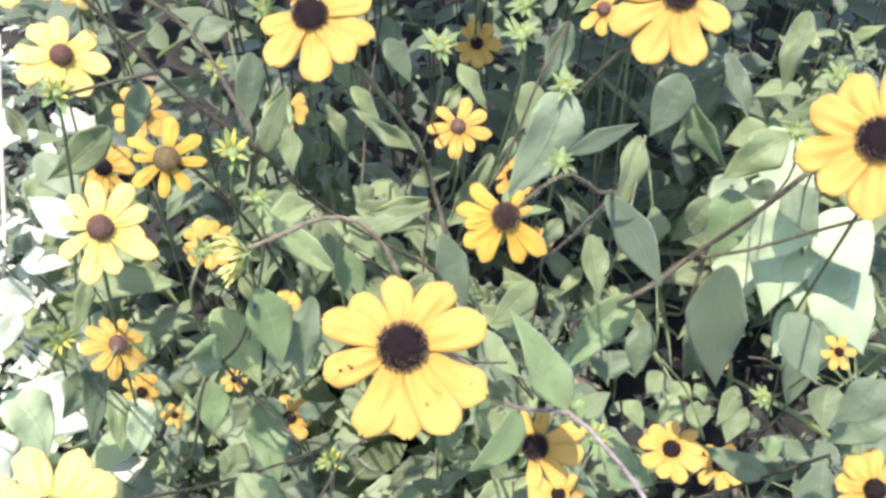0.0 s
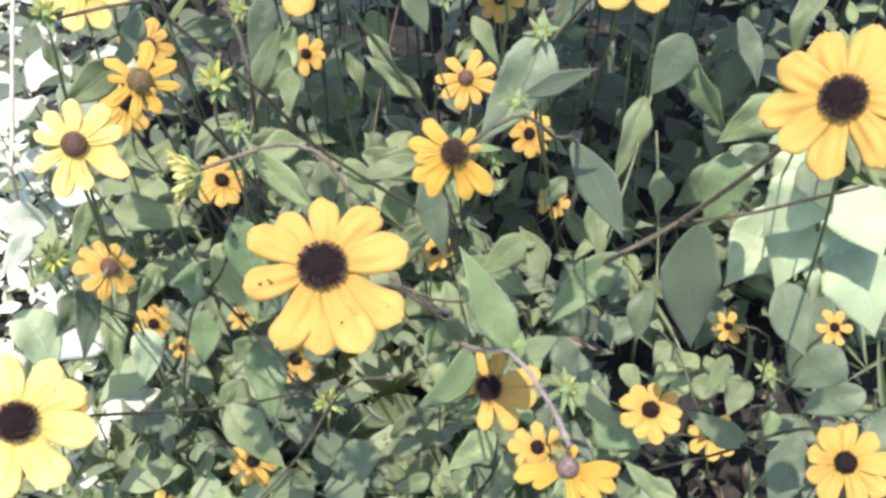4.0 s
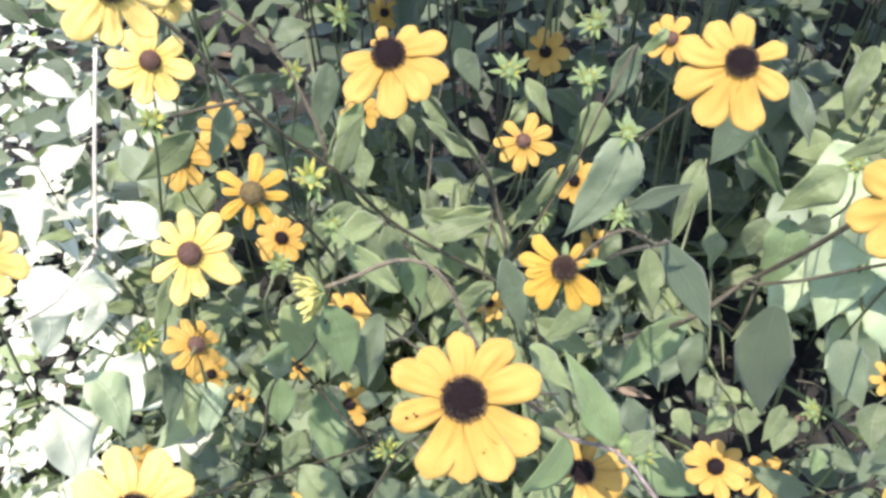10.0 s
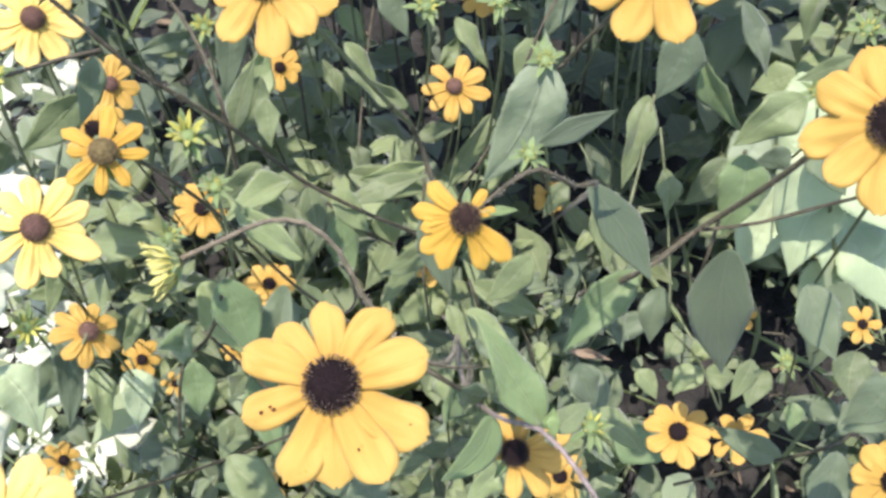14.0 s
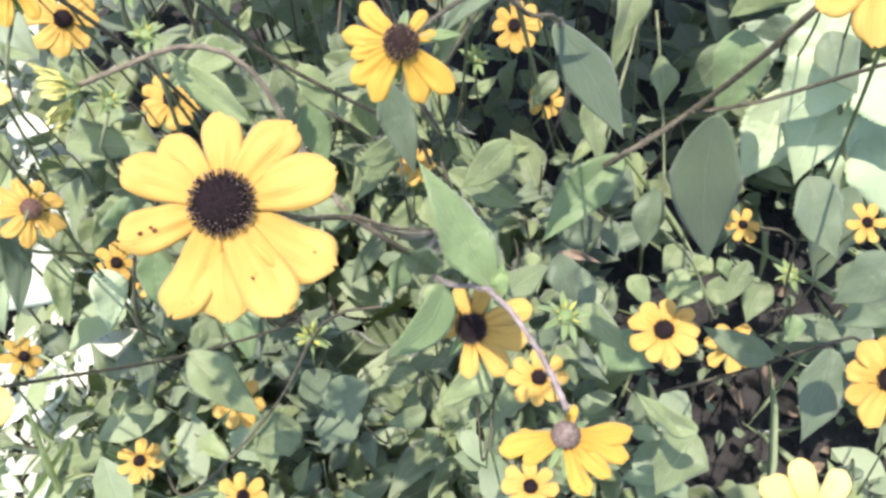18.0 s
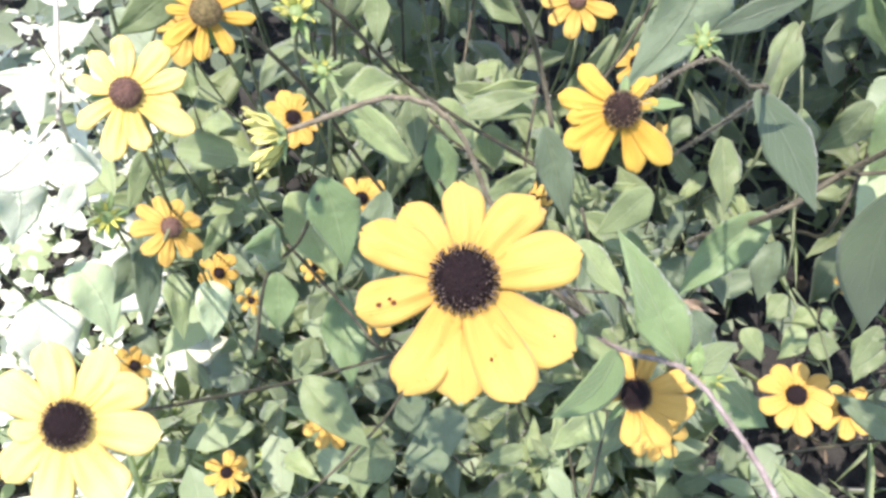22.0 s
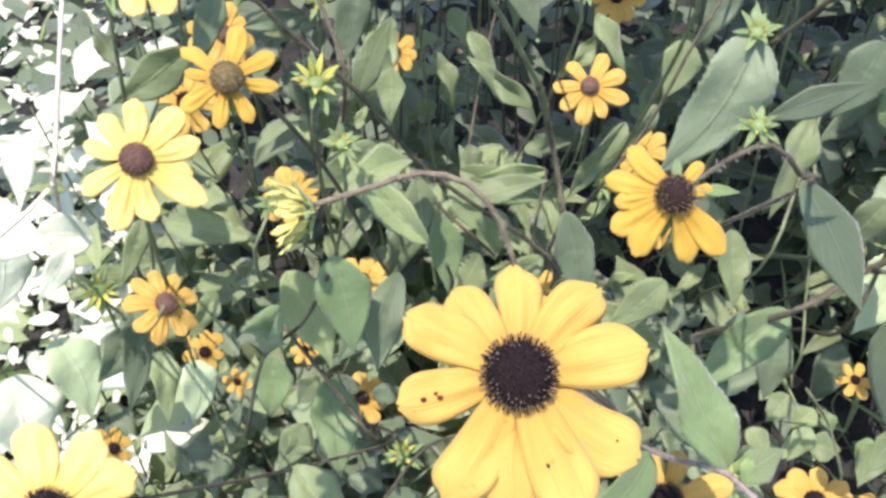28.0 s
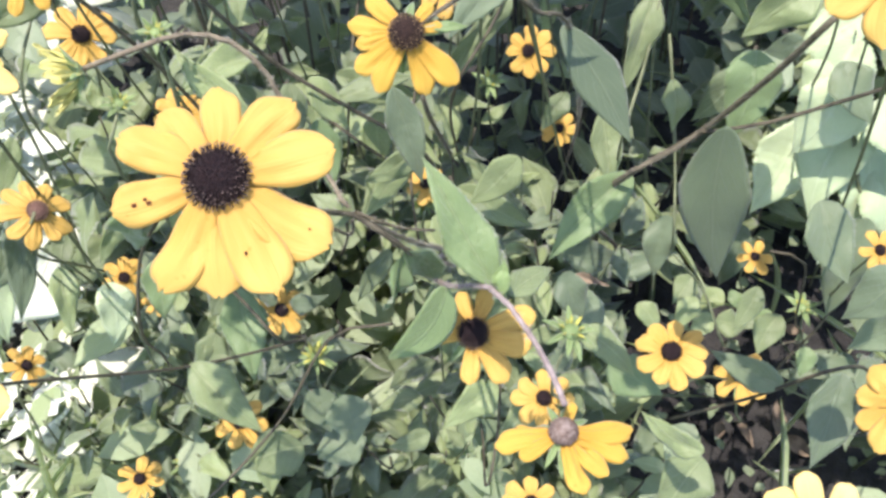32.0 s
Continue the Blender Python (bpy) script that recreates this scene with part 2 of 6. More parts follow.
def ground_material():
    """Dark soil in the bed, rough green turf round it."""
    m, n, l, bsdf = material("soil and turf")
    pos = n.new("ShaderNodeNewGeometry").outputs["Position"]
    crumbs = noise_node(n, l, 160.0, pos, 3.0)
    soil = mix_colour(n, l, ramp(n, l, noise_node(n, l, 30.0, pos, 4.0), 0.35, 0.65), (0.014, 0.014, 0.013), (0.036, 0.035, 0.031))
    turf = mix_colour(n, l, ramp(n, l, noise_node(n, l, 9.0, pos, 5.0), 0.3, 0.7), (0.035, 0.050, 0.018), (0.085, 0.115, 0.045))
    away = n.new("ShaderNodeVectorMath")
    away.operation = "DISTANCE"
    away.inputs[1].default_value = (0.0, 0.7, 0.0)
    l.new(pos, away.inputs[0])
    edge = math_node(n, l, "ADD", away.outputs["Value"], math_node(n, l, "MULTIPLY", noise_node(n, l, 4.0, pos, 4.0), 0.8))
    l.new(mix_colour(n, l, ramp(n, l, edge, 1.5, 1.9), soil, turf), bsdf.inputs["Base Color"])
    bsdf.inputs["Roughness"].default_value = 0.95
    bsdf.inputs["Specular IOR Level"].default_value = 0.2
    bump = n.new("ShaderNodeBump")
    bump.inputs["Strength"].default_value, bump.inputs["Distance"].default_value = 0.7, 0.01
    l.new(crumbs, bump.inputs["Height"])
    l.new(bump.outputs[0], bsdf.inputs["Normal"])
    return m


MOLE = rough_material("brown spot", (0.06, 0.022, 0.008), (0.16, 0.06, 0.02), 2000.0, 0.8)

# ---- mesh builders ----


def blade(name, half_width, rows, cols, fold=0.0, droop=0.0, curl=0.0, wavy=0.0, notch=0.0, ridge=0.0, thick=0.004, seed=1, cluster=1.0, tip=1.0, bow=None, quilt=0.0):
    """A leaf or petal one unit long and about one wide, with an upper and a lower face and UVs along and across it."""
    rnd = random.Random(seed)
    p1, p2 = rnd.uniform(0, 6.3), rnd.uniform(0, 6.3)
    sway = rnd.uniform(-0.10, 0.10) if bow is None else bow
    verts, uvs = [], []
    for side in (1, -1):
        for i in range(rows + 1):
            u = 1 - (1 - i / rows) ** cluster
            w = max(half_width(u * tip), 0.006)
            for j in range(cols + 1):
                v = 2 * j / cols - 1
                x = u - notch * u ** 6 * (0.5 * v * v + 0.5 + 0.5 * math.cos(v * 6.6 + (p1 - 3) * 0.5))
                y = v * w + sway * math.sin(u * math.pi)
                z = fold * abs(v) * w - droop * u * u - curl * v * v * w + wavy * math.sin(u * 9 + p1 + v) * abs(v) * w
                z += ridge * math.cos(v * 7.5) * math.sin(min(1, u * 1.15) * math.pi) ** 0.5 + 0.3 * wavy * math.sin(u * 5 + p2) * u
                z += quilt * w * abs(math.sin(math.pi * (7 * u - 3 * abs(v)))) * (1 - abs(v)) ** 0.5 * min(1.0, 6 * abs(v))
                verts.append((x, y, z + side * thick * (0.5 if 0 < j < cols and 0 < i < rows else 0.12)))
                uvs.append((u, j / cols))
    faces = []
    half = (rows + 1) * (cols + 1)
    for i in range(rows):
        for j in range(cols):
            a = i * (cols + 1) + j
            q = (a, a + cols + 1, a + cols + 2, a + 1)
            faces.append(tuple(reversed(q)))
            faces.append(tuple(k + half for k in q))
    rim = [i * (cols + 1) for i in range(rows + 1)] + [rows * (cols + 1) + j for j in range(1, cols + 1)]
    rim += [i * (cols + 1) + cols for i in range(rows - 1, -1, -1)] + list(range(cols - 1, 0, -1))
    for a, b in zip(rim, rim[1:] + rim[:1]):
        faces.append((a, b, b + half, a + half))
    me = bpy.data.meshes.new(name)
    me.from_pydata(verts, [], faces)
    layer = me.uv_layers.new(name="UVMap")
    for loop in me.loops:
        layer.data[loop.index].uv = uvs[loop.vertex_index]
    me.polygons.foreach_set("use_smooth", [True] * len(me.polygons))
    me.update()
    return me


def ovate(teeth=11, deep=0.07, broad=0.36, phase=0.0):
    def f(u):
        t = max(0.0, (u - broad) / (1 - broad))
        s = (max(u, 0) / broad) ** 0.55 if u < broad else (1 - t) ** 1.25 * (1 + 0.9 * t)
        s = 0.5 * max(0.0, min(1.0, s))
        return s * (1 - deep * ((u * teeth + phase) % 1.0))
    return f


def elliptic(u):
    return 0.5 * max(0.0, math.sin(math.pi * min(1.0, max(0.0, u)) ** 0.72)) ** 0.72 * (1 - 0.025 * ((u * 24) % 1.0))


def lanceolate(u):
    return 0.5 * (math.sin(math.pi * min(1, u) ** 0.7) ** 0.8 if 0 < u < 1 else 0.0)


def round_petal(u):
    swell = min(1.0, 0.46 + 1.30 * u - 0.78 * u * u)
    return 0.5 * swell * max(0.0, 1 - max(0.0, (u - 0.52) / 0.48) ** 3.6) ** 0.5


def with_material(me, mat):
    me.materials.clear()
    me.materials.append(mat)
    return me


LEAF_SHAPES, FAR_SHAPES = [], []
for k in range(6):
    LEAF_SHAPES.append(dict(half_width=ovate(15 + 2 * k, 0.085, 0.30 + 0.03 * (k % 3), 0.3 * k), rows=46, cols=10, fold=0.06 + 0.07 * (k % 3), droop=0.06 + 0.07 * (k % 4), wavy=0.08 + 0.03 * k, thick=0.006, seed=20 + k, quilt=0.045))
    FAR_SHAPES.append(dict(half_width=ovate(7, 0.09, 0.30 + 0.03 * (k % 3), 0.3 * k), rows=14, cols=4, fold=0.10 + 0.10 * (k % 3), droop=0.06 + 0.11 * (k % 4), wavy=0.10 + 0.03 * k, thick=0.006, seed=40 + k))
LEAF_SHAPES.append(dict(half_width=elliptic, rows=40, cols=10, fold=0.08, droop=0.16, wavy=0.03, thick=0.006, seed=31, bow=0.28))
# smooth flat leaves: one slender, one broad with a round base
LEAF_SHAPES.append(dict(half_width=ovate(22, 0.035, 0.42), rows=46, cols=10, fold=0.05, droop=0.10, wavy=0.03, thick=0.006, seed=32, bow=0.06))
LEAF_SHAPES.append(dict(half_width=ovate(26, 0.035, 0.36), rows=50, cols=10, fold=0.04, droop=0.08, wavy=0.05, thick=0.006, seed=33, bow=-0.10))
MESHES = {}


def shared_leaf(kind, k, mat):
    key = (kind, k, mat.name)
    if key not in MESHES:
        spec = LEAF_SHAPES[k % len(LEAF_SHAPES)] if kind == "near" else FAR_SHAPES[k % 6]
        MESHES[key] = with_material(blade("leaf", **spec), mat)
    return MESHES[key]


def shared_petal(k, mat):
    key = ("petal", k, mat.name)
    if key not in MESHES:
        MESHES[key] = with_material(blade("petal", round_petal, 18, 12, fold=0.03, droop=0.03 + 0.03 * (k % 3), curl=0.14, wavy=0.05 + 0.015 * k, notch=0.030 + 0.012 * (k % 3), ridge=0.018, thick=0.010, seed=70 + k, cluster=2.2, tip=0.994), mat)
    return MESHES[key]


def shared_bract(k, mat):
    key = ("bract", k, mat.name)
    if key not in MESHES:
        MESHES[key] = with_material(blade("bract", lanceolate, 8, 4, fold=0.25, droop=0.10 * (k % 3), wavy=0.05, thick=0.02, seed=90 + k), mat)
    return MESHES[key]


def dome_mesh(name, mat, height, spikes, spike_len, spike_r, from_ring=0.25, spike_mat=None, seed=5):
    """The centre of a flower, of unit radius: a dome, and the small spiky florets that stud it in spiral order."""
    rnd = random.Random(seed)
    verts, faces, mats = [], [], []
    rings, segs = 7, 18
    for i in range(rings + 1):
        a = i / rings * math.pi * 0.5
        for j in range(segs):
            b = j / segs * math.tau
            verts.append((math.cos(a) * math.cos(b), math.cos(a) * math.sin(b), height * math.sin(a)))
    for i in range(rings):
        for j in range(segs):
            a, b = i * segs + j, i * segs + (j + 1) % segs
            faces.append((a, b, b + segs, a + segs))
    faces.append(tuple(range(segs - 1, -1, -1)))
    dome = bpy.data.meshes.new(name)
    dome.from_pydata(verts, [], faces)
    dome.materials.append(mat)
    dome.polygons.foreach_set("use_smooth", [len(p) == 4 for p in faces])
    dome.update()
    verts, faces, mats = [], [], []
    for i in range(spikes):
        f = (i + 0.5) / spikes
        a = math.asin(1 - f)
        b = i * 2.39996 + rnd.uniform(-0.05, 0.05)
        d = Vector((math.cos(a) * math.cos(b), math.cos(a) * math.sin(b), height * math.sin(a)))
        out = (d.normalized() * Vector((1, 1, 1.3)).length * 0.6 + Vector((0, 0, 0.25))).normalized()
        grow = 0.4 if f < from_ring else 1.0
        length = spike_len * grow * rnd.uniform(0.75, 1.2)
        s = out.orthogonal().normalized()
        t2 = out.cross(s)
        k = len(verts)
        r = spike_r * rnd.uniform(0.8, 1.2)
        for ring, (h, rr) in enumerate(((-0.05, 0.8), (length * 0.7, 0.9), (length, 1.0))):
            for q in range(4):
                ang = q * math.pi / 2
                verts.append(tuple(d + out * h + (s * math.cos(ang) + t2 * math.sin(ang)) * r * rr))
        for ring in range(2):
            for q in range(4):
                a0, a1 = k + ring * 4 + q, k + ring * 4 + (q + 1) % 4
                faces.append((a0, a1, a1 + 4, a0 + 4))
                mats.append(1 if spike_mat and grow == 1.0 and ring == 1 and i % 3 != 0 else 0)
        faces.append((k + 8, k + 9, k + 10, k + 11))
        mats.append(1 if spike_mat and grow == 1.0 and i % 2 else 0)
    me = bpy.data.meshes.new("floret_disc")
    me.from_pydata(verts, [], faces)
    me.materials.append(mat)
    me.materials.append(spike_mat or mat)
    me.polygons.foreach_set("material_index", mats)
    me.update()
    return dome, me


CONES = {
    "dark": dome_mesh("cone", CONE_DARK, 0.50, 300, 0.23, 0.027, 0.20, POLLEN_DARK, 1),
    "small": dome_mesh("cone", CONE_DARK, 0.70, 70, 0.16, 0.075, 0.3, None, 2),
    "brown": dome_mesh("cone", CONE_BROWN, 0.85, 170, 0.10, 0.055, 0.2, POLLEN, 3),
    "umber": dome_mesh("cone", CONE_UMBER, 0.85, 200, 0.17, 0.042, 0.12, POLLEN, 8),
    "olive": dome_mesh("cone", CONE_OLIVE, 0.85, 170, 0.10, 0.055, 0.2, POLLEN, 4),
    "grey": dome_mesh("cone", CONE_GREY, 1.0, 190, 0.09, 0.055, 0.1, CONE_BROWN, 5),
    "green": dome_mesh("cone", BRACT, 0.7, 60, 0.10, 0.08, 0.1, None, 6),
}


TOPS = {"dark": 0.45, "small": 0.6, "brown": 0.7, "umber": 0.7, "olive": 0.7, "grey": 0.8, "green": 0.6}


def spline(points, step=0.012):
    """Points along a smooth curve through the given points."""
    p = [Vector(q) for q in points]
    if len(p) == 2:
        p.insert(1, (p[0] + p[1]) / 2 + Vector((0.004, 0.003, 0)))
    p = [p[0] * 2 - p[1]] + p + [p[-1] * 2 - p[-2]]
    out = []
    for a, b, c, d in zip(p, p[1:], p[2:], p[3:]):
        n = max(2, min(14, int((c - b).length / step)))
        for i in range(n):
            t = i / n
            out.append(0.5 * (2 * b + (c - a) * t + (2 * a - 5 * b + 4 * c - d) * t * t + (3 * b - a - 3 * c + d) * t ** 3))
    out.append(p[-2])
    return out


def tube_mesh(name, points, r0, r1, mat, sides=7, hairs=0, seed=1):
    """A tapering stem along points, with short bristles where hairs (per metre) are given."""
    rnd = random.Random(seed)
    pts = spline(points)
    verts, faces = [], []
    ref = Vector((0.3, 0.9, 0.2)).normalized()
    frames = []
    for i, q in enumerate(pts):
        d = (pts[min(i + 1, len(pts) - 1)] - pts[max(i - 1, 0)]).normalized()
        s = d.cross(ref)
        if s.length < 0.1:
            s = d.cross(Vector((1, 0, 0)))
        s.normalize()
        t = d.cross(s)
        r = (r0 + (r1 - r0) * i / (len(pts) - 1)) * (1 + 0.10 * noise.noise(q * 140))
        frames.append((q, d, s, t, r))
        for j in range(sides):
            a = j / sides * math.tau
            verts.append(tuple(q + (s * math.cos(a) + t * math.sin(a)) * r))
    for i in range(len(pts) - 1):
        for j in range(sides):
            a, b = i * sides + j, i * sides + (j + 1) % sides
            faces.append((a, b, b + sides, a + sides))
    faces.append(tuple(range(sides - 1, -1, -1)))
    faces.append(tuple((len(pts) - 1) * sides + j for j in range(sides)))
    smooth = len(faces)
    if hairs:
        for (q, d, s, t, r), (q2, *_rest) in zip(frames, frames[1:]):
            for _ in range(int(hairs * (q2 - q).length + rnd.random())):
                a, f = rnd.uniform(0, math.tau), rnd.random()
                out = s * math.cos(a) + t * math.sin(a)
                root = q.lerp(q2, f) + out * r * 0.9
                tip = root + (out + d * rnd.uniform(-0.4, 0.4)) * rnd.uniform(0.0008, 0.0018)
                w = d.cross(out) * 0.00010
                k = len(verts)
                verts += [tuple(root + w), tuple(root - w), tuple(root + d * 0.00022), tuple(tip)]
                faces += [(k, k + 1, k + 3), (k + 1, k + 2, k + 3), (k + 2, k, k + 3)]
    me = bpy.data.meshes.new(name)
    me.from_pydata(verts, [], faces)
    me.materials.append(mat)
    me.materials.append(BRISTLE)
    me.polygons.foreach_set("use_smooth", [i < smooth for i in range(len(faces))])
    me.polygons.foreach_set("material_index", [0 if i < smooth else 1 for i in range(len(faces))])
    me.update()
    return me


def basis(origin, along, up, scale=(1, 1, 1)):
    x = Vector(along).normalized()
    z = Vector(up) - x * Vector(up).dot(x)
    z.normalize()
    y = z.cross(x)
    m = Matrix((x, y, z)).transposed().to_4x4()
    return Matrix.Translation(origin) @ m @ Matrix.Diagonal((*scale, 1))


def child(name, me, parent, local, label=""):
    ob = new(name, me)
    ob.parent = parent
    ob.matrix_basis = local
    return tagged(ob, label)


def thing(name, at, label, category, group=""):
    ob = new(name)
    ob.empty_display_size = 0.02
    ob.location = at
    return tagged(ob, label, category, group)


def local(root, m):
    return Matrix.Translation(-root.location) @ m


# ---- ground ----


def ground_sheet():
    verts, faces = [], []
    xs = [-300, -40, -8] + [i * 0.06 for i in range(-25, 26)] + [8, 40, 300]
    ys = [-300, -40, -8] + [i * 0.06 for i in range(-12, 44)] + [8, 40, 300]
    for y in ys:
        for x in xs:
            near = abs(x) < 2 and abs(y) < 3
            z = 0.02 * noise.noise(Vector((x * 3, y * 3, 0))) + 0.012 * noise.noise(Vector((x * 14, y * 14, 4))) if near else 0.0
            verts.append((x, y, z))
    w = len(xs)
    for j in range(len(ys) - 1):
        for i in range(w - 1):
            a = j * w + i
            faces.append((a, a + 1, a + w + 1, a + w))
    me = bpy.data.meshes.new("ground")
    me.from_pydata(verts, [], faces)
    me.polygons.foreach_set("use_smooth", [True] * len(faces))
    me.materials.append(ground_material())
    return tagged(new("ground", me), "dark garden soil under the plants, rough turf round the bed", "ground", kind="structure")


ground_sheet()

# ---- plants ----
GROUP = "coneflowers in the bed"


def stalk(label, points, r0=0.0016, r1=0.0011, mat=STEM, hairs=0, name="coneflower_stalk", category="flower", group=GROUP):
    """One flowering stalk. points run from the ground end upwards; the first stands in the soil."""
    root = thing(name, Vector(points[0]), label, category, group)
    me = tube_mesh("stem", [Vector(p) - root.location for p in points], r0, r1, mat, 7, hairs, len(bpy.data.objects))
    child("stem", me, root, Matrix())
    return root


def add_stem(root, points, r0=0.0012, r1=0.0009, mat=STEM, hairs=0):
    me = tube_mesh("side_stem", [Vector(p) - root.location for p in points], r0, r1, mat, 6, hairs, len(bpy.data.objects))
    return child("side_stem", me, root, Matrix())


def add_leaf(root, base, tip, up, width, shape=0, mat=LEAF, kind="near"):
    base, tip = Vector(base), Vector(tip)
    length = (tip - base).length
    m = basis(base, tip - base, up, (length, width, length))
    return child("leaf", shared_leaf(kind, shape, mat), root, local(root, m))


def florets(head, cone):
    ob = new("floret_disc", CONES[cone][1])
    ob.parent = head
    return tagged(ob, kind="stuff")


def add_head(root, at, facing, radius, spin=0.0, petals=8, cone="small", cone_r=0.26, mat=PETAL, droop=6.0, breadth=0.62, bracts=6, angles=None, lengths=None, seed=0):
    """A flower head: the cone, with its ray petals and green bracts as parts of it."""
    rnd = random.Random(seed * 7 + 3)
    z = Vector(facing).normalized()
    x = Vector((1, 0, 0.0)) - z * z.x
    x.normalize()
    rc = radius * cone_r * 0.88
    m = basis(Vector(at) - z * rc * TOPS[cone], x, z, (rc, rc, rc))
    head = child("cone", CONES[cone][0], root, local(root, m))
    florets(head, cone)
    made = []
    angles = angles or [360.0 * i / petals + rnd.uniform(-7, 7) for i in range(petals)]
    for i, a in enumerate(angles):
        k = (lengths[i] if lengths else rnd.uniform(0.9, 1.05))
        length = (radius * k - rc * 0.75) / rc
        under = -0.10 - (0.12 if lengths and lengths[i] < 0.95 else 0.05 * (i % 2))
        tilt = droop + rnd.uniform(-5, 5)
        p = pose(0, 0, under, 0, 0, spin + a) @ pose(0.70, 0, 0, rnd.uniform(-9, 9), tilt, rnd.uniform(-3, 3))
        p = p @ Matrix.Diagonal((length, length * breadth * rnd.uniform(0.92, 1.08), length, 1))
        made.append(child("petal", shared_petal((seed + i) % 5, mat), head, p))
    for i in range(bracts):
        a = 360.0 * i / max(1, bracts) + rnd.uniform(-14, 14)
        length = radius * rnd.uniform(0.42, 0.6) / rc
        p = pose(0, 0, -0.35, 0, 0, a) @ pose(0.45, 0, 0, 0, droop + rnd.uniform(5, 28), 0) @ Matrix.Diagonal((length, length * 0.28, length, 1))
        child("bract", shared_bract(i % 3, BRACT), head, p)
    return made


def add_spot(petal, u, v, size):
    """A small brown insect mark on a petal."""
    me = petal.data
    at = min((q.co for q in me.vertices[: len(me.vertices) // 2]), key=lambda c: (c.x - u) ** 2 + (c.y - v) ** 2)
    bm = bmesh.new()
    ring = [bm.verts.new((size * (1 + 0.2 * math.sin(3 * k)) * math.cos(k * 0.7854), size * math.sin(k * 0.7854) / petal.scale.y * petal.scale.x * 0.8, 0)) for k in range(8)]
    top = bm.verts.new((0, 0, 0.004))
    for k in range(8):
        bm.faces.new((ring[k], ring[(k + 1) % 8], top))
    spot = bpy.data.meshes.new("spot")
    bm.to_mesh(spot)
    bm.free()
    spot.materials.append(MOLE)
    return child("spot", spot, petal.parent, petal.matrix_basis @ Matrix.Translation((u, v, at.z + 0.012)), "brown insect mark")


def add_bud(root, at, facing, radius, rays=10, seed=0, open_rays=0.0):
    """A green bud: a domed centre in a star of narrow bracts, with short young rays."""
    rnd = random.Random(seed + 11)
    z = Vector(facing).normalized()
    x = Vector((1, 0, 0)) - z * z.x
    x.normalize()
    rc = radius * 0.36
    head = child("bud", CONES["green"][0], root, local(root, basis(at, x, z, (rc, rc, rc))))
    florets(head, "green")
    for i in range(rays):
        a = 360.0 * i / rays + rnd.uniform(-12, 12)
        length = radius * rnd.uniform(0.7, 1.1) / rc
        p = pose(0, 0, -0.1, 0, 0, a) @ pose(0.5, 0, 0, 0, rnd.uniform(-58, 12), 0) @ Matrix.Diagonal((length, length * 0.34, length, 1))
        child("bract", shared_bract(i % 3, BRACT), head, p)
    for i in range(rays - 2):
        a = 360.0 * i / (rays - 2) + rnd.uniform(-12, 12)
        length = radius * (0.45 + open_rays) * rnd.uniform(0.8, 1.1) / rc
        p = pose(0, 0, 0.25, 0, 0, a) @ pose(0.62, 0, 0, 0, rnd.uniform(-72, -38), 0) @ Matrix.Diagonal((length, length * 0.3, length, 1))
        child("young_ray", shared_bract(i % 3, YOUNG), head, p)
    return head


# the large open flower
plant = stalk("large fully open yellow coneflower with near-black centre and spotted petals", [(-0.0248, 0.6977, -0.0050), (0.0054, 0.4149, 0.4150), (0.0160, 0.2500, 0.6550), (0.0119, 0.2080, 0.7242), (-0.0035, 0.2125, 0.7355), (-0.0130, 0.1990, 0.7540), (-0.0190, 0.1790, 0.7880), (-0.0167, 0.1585, 0.8172)], 0.0012, 0.0009, STEM, 1500)
petals = add_head(plant, (-0.0162, 0.1561, 0.8227), (0.09, -0.40, 0.91), 0.0241, cone="dark", cone_r=0.3, breadth=0.56, droop=4.0, angles=[97, 52, 20, -29, -60, -85, -116, -161, -200, -227], lengths=[0.94, 1.06, 1.10, 1.20, 1.18, 1.10, 1.17, 1.0, 1.04, 0.88], seed=1)
add_spot(petals[7], 0.73, 0.02, 0.033)
add_spot(petals[7], 0.57, 0.06, 0.033)
add_spot(petals[7], 0.60, -0.03, 0.025)
add_spot(petals[4], 0.55, -0.16, 0.020)
add_spot(petals[3], 0.75, 0.03, 0.014)
add_leaf(plant, (0.0414, 0.1875, 0.7347), (0.0216, 0.2117, 0.7652), (0.35, -0.61, 0.71), 0.0172, 1, LEAF_MID)
add_leaf(plant, (0.0253, 0.2060, 0.7050), (0.0072, 0.1845, 0.6890), (0.42, -0.67, 0.61), 0.0150, 6, LEAF_MID)
add_leaf(plant, (-0.0032, 0.2125, 0.7353), (-0.0153, 0.2140, 0.7437), (0.0, -0.5, 0.86), 0.0120, 3, LEAF)
add_leaf(plant, (0.0116, 0.2090, 0.7213), (0.0251, 0.2220, 0.6837), (0.2, -0.75, 0.6), 0.0120, 1, LEAF_MID)
add_leaf(plant, (0.0113, 0.2090, 0.7185), (0.0034, 0.2050, 0.6856), (0.6, -0.6, 0.5), 0.0085, 4, LEAF_MID)
add_leaf(plant, (0.0460, 0.1860, 0.7320), (0.0601, 0.2000, 0.7275), (-0.1, -0.4, 0.9), 0.0105, 0, LEAF)
add_leaf(plant, (0.0427, 0.1830, 0.7404), (0.0445, 0.1860, 0.7483), (0.0, -0.6, 0.8), 0.0055, 2, BRACT)
add_leaf(plant, (0.0424, 0.1820, 0.7411), (0.0454, 0.1780, 0.7342), (0.0, -0.6, 0.8), 0.0045, 3, BRACT)
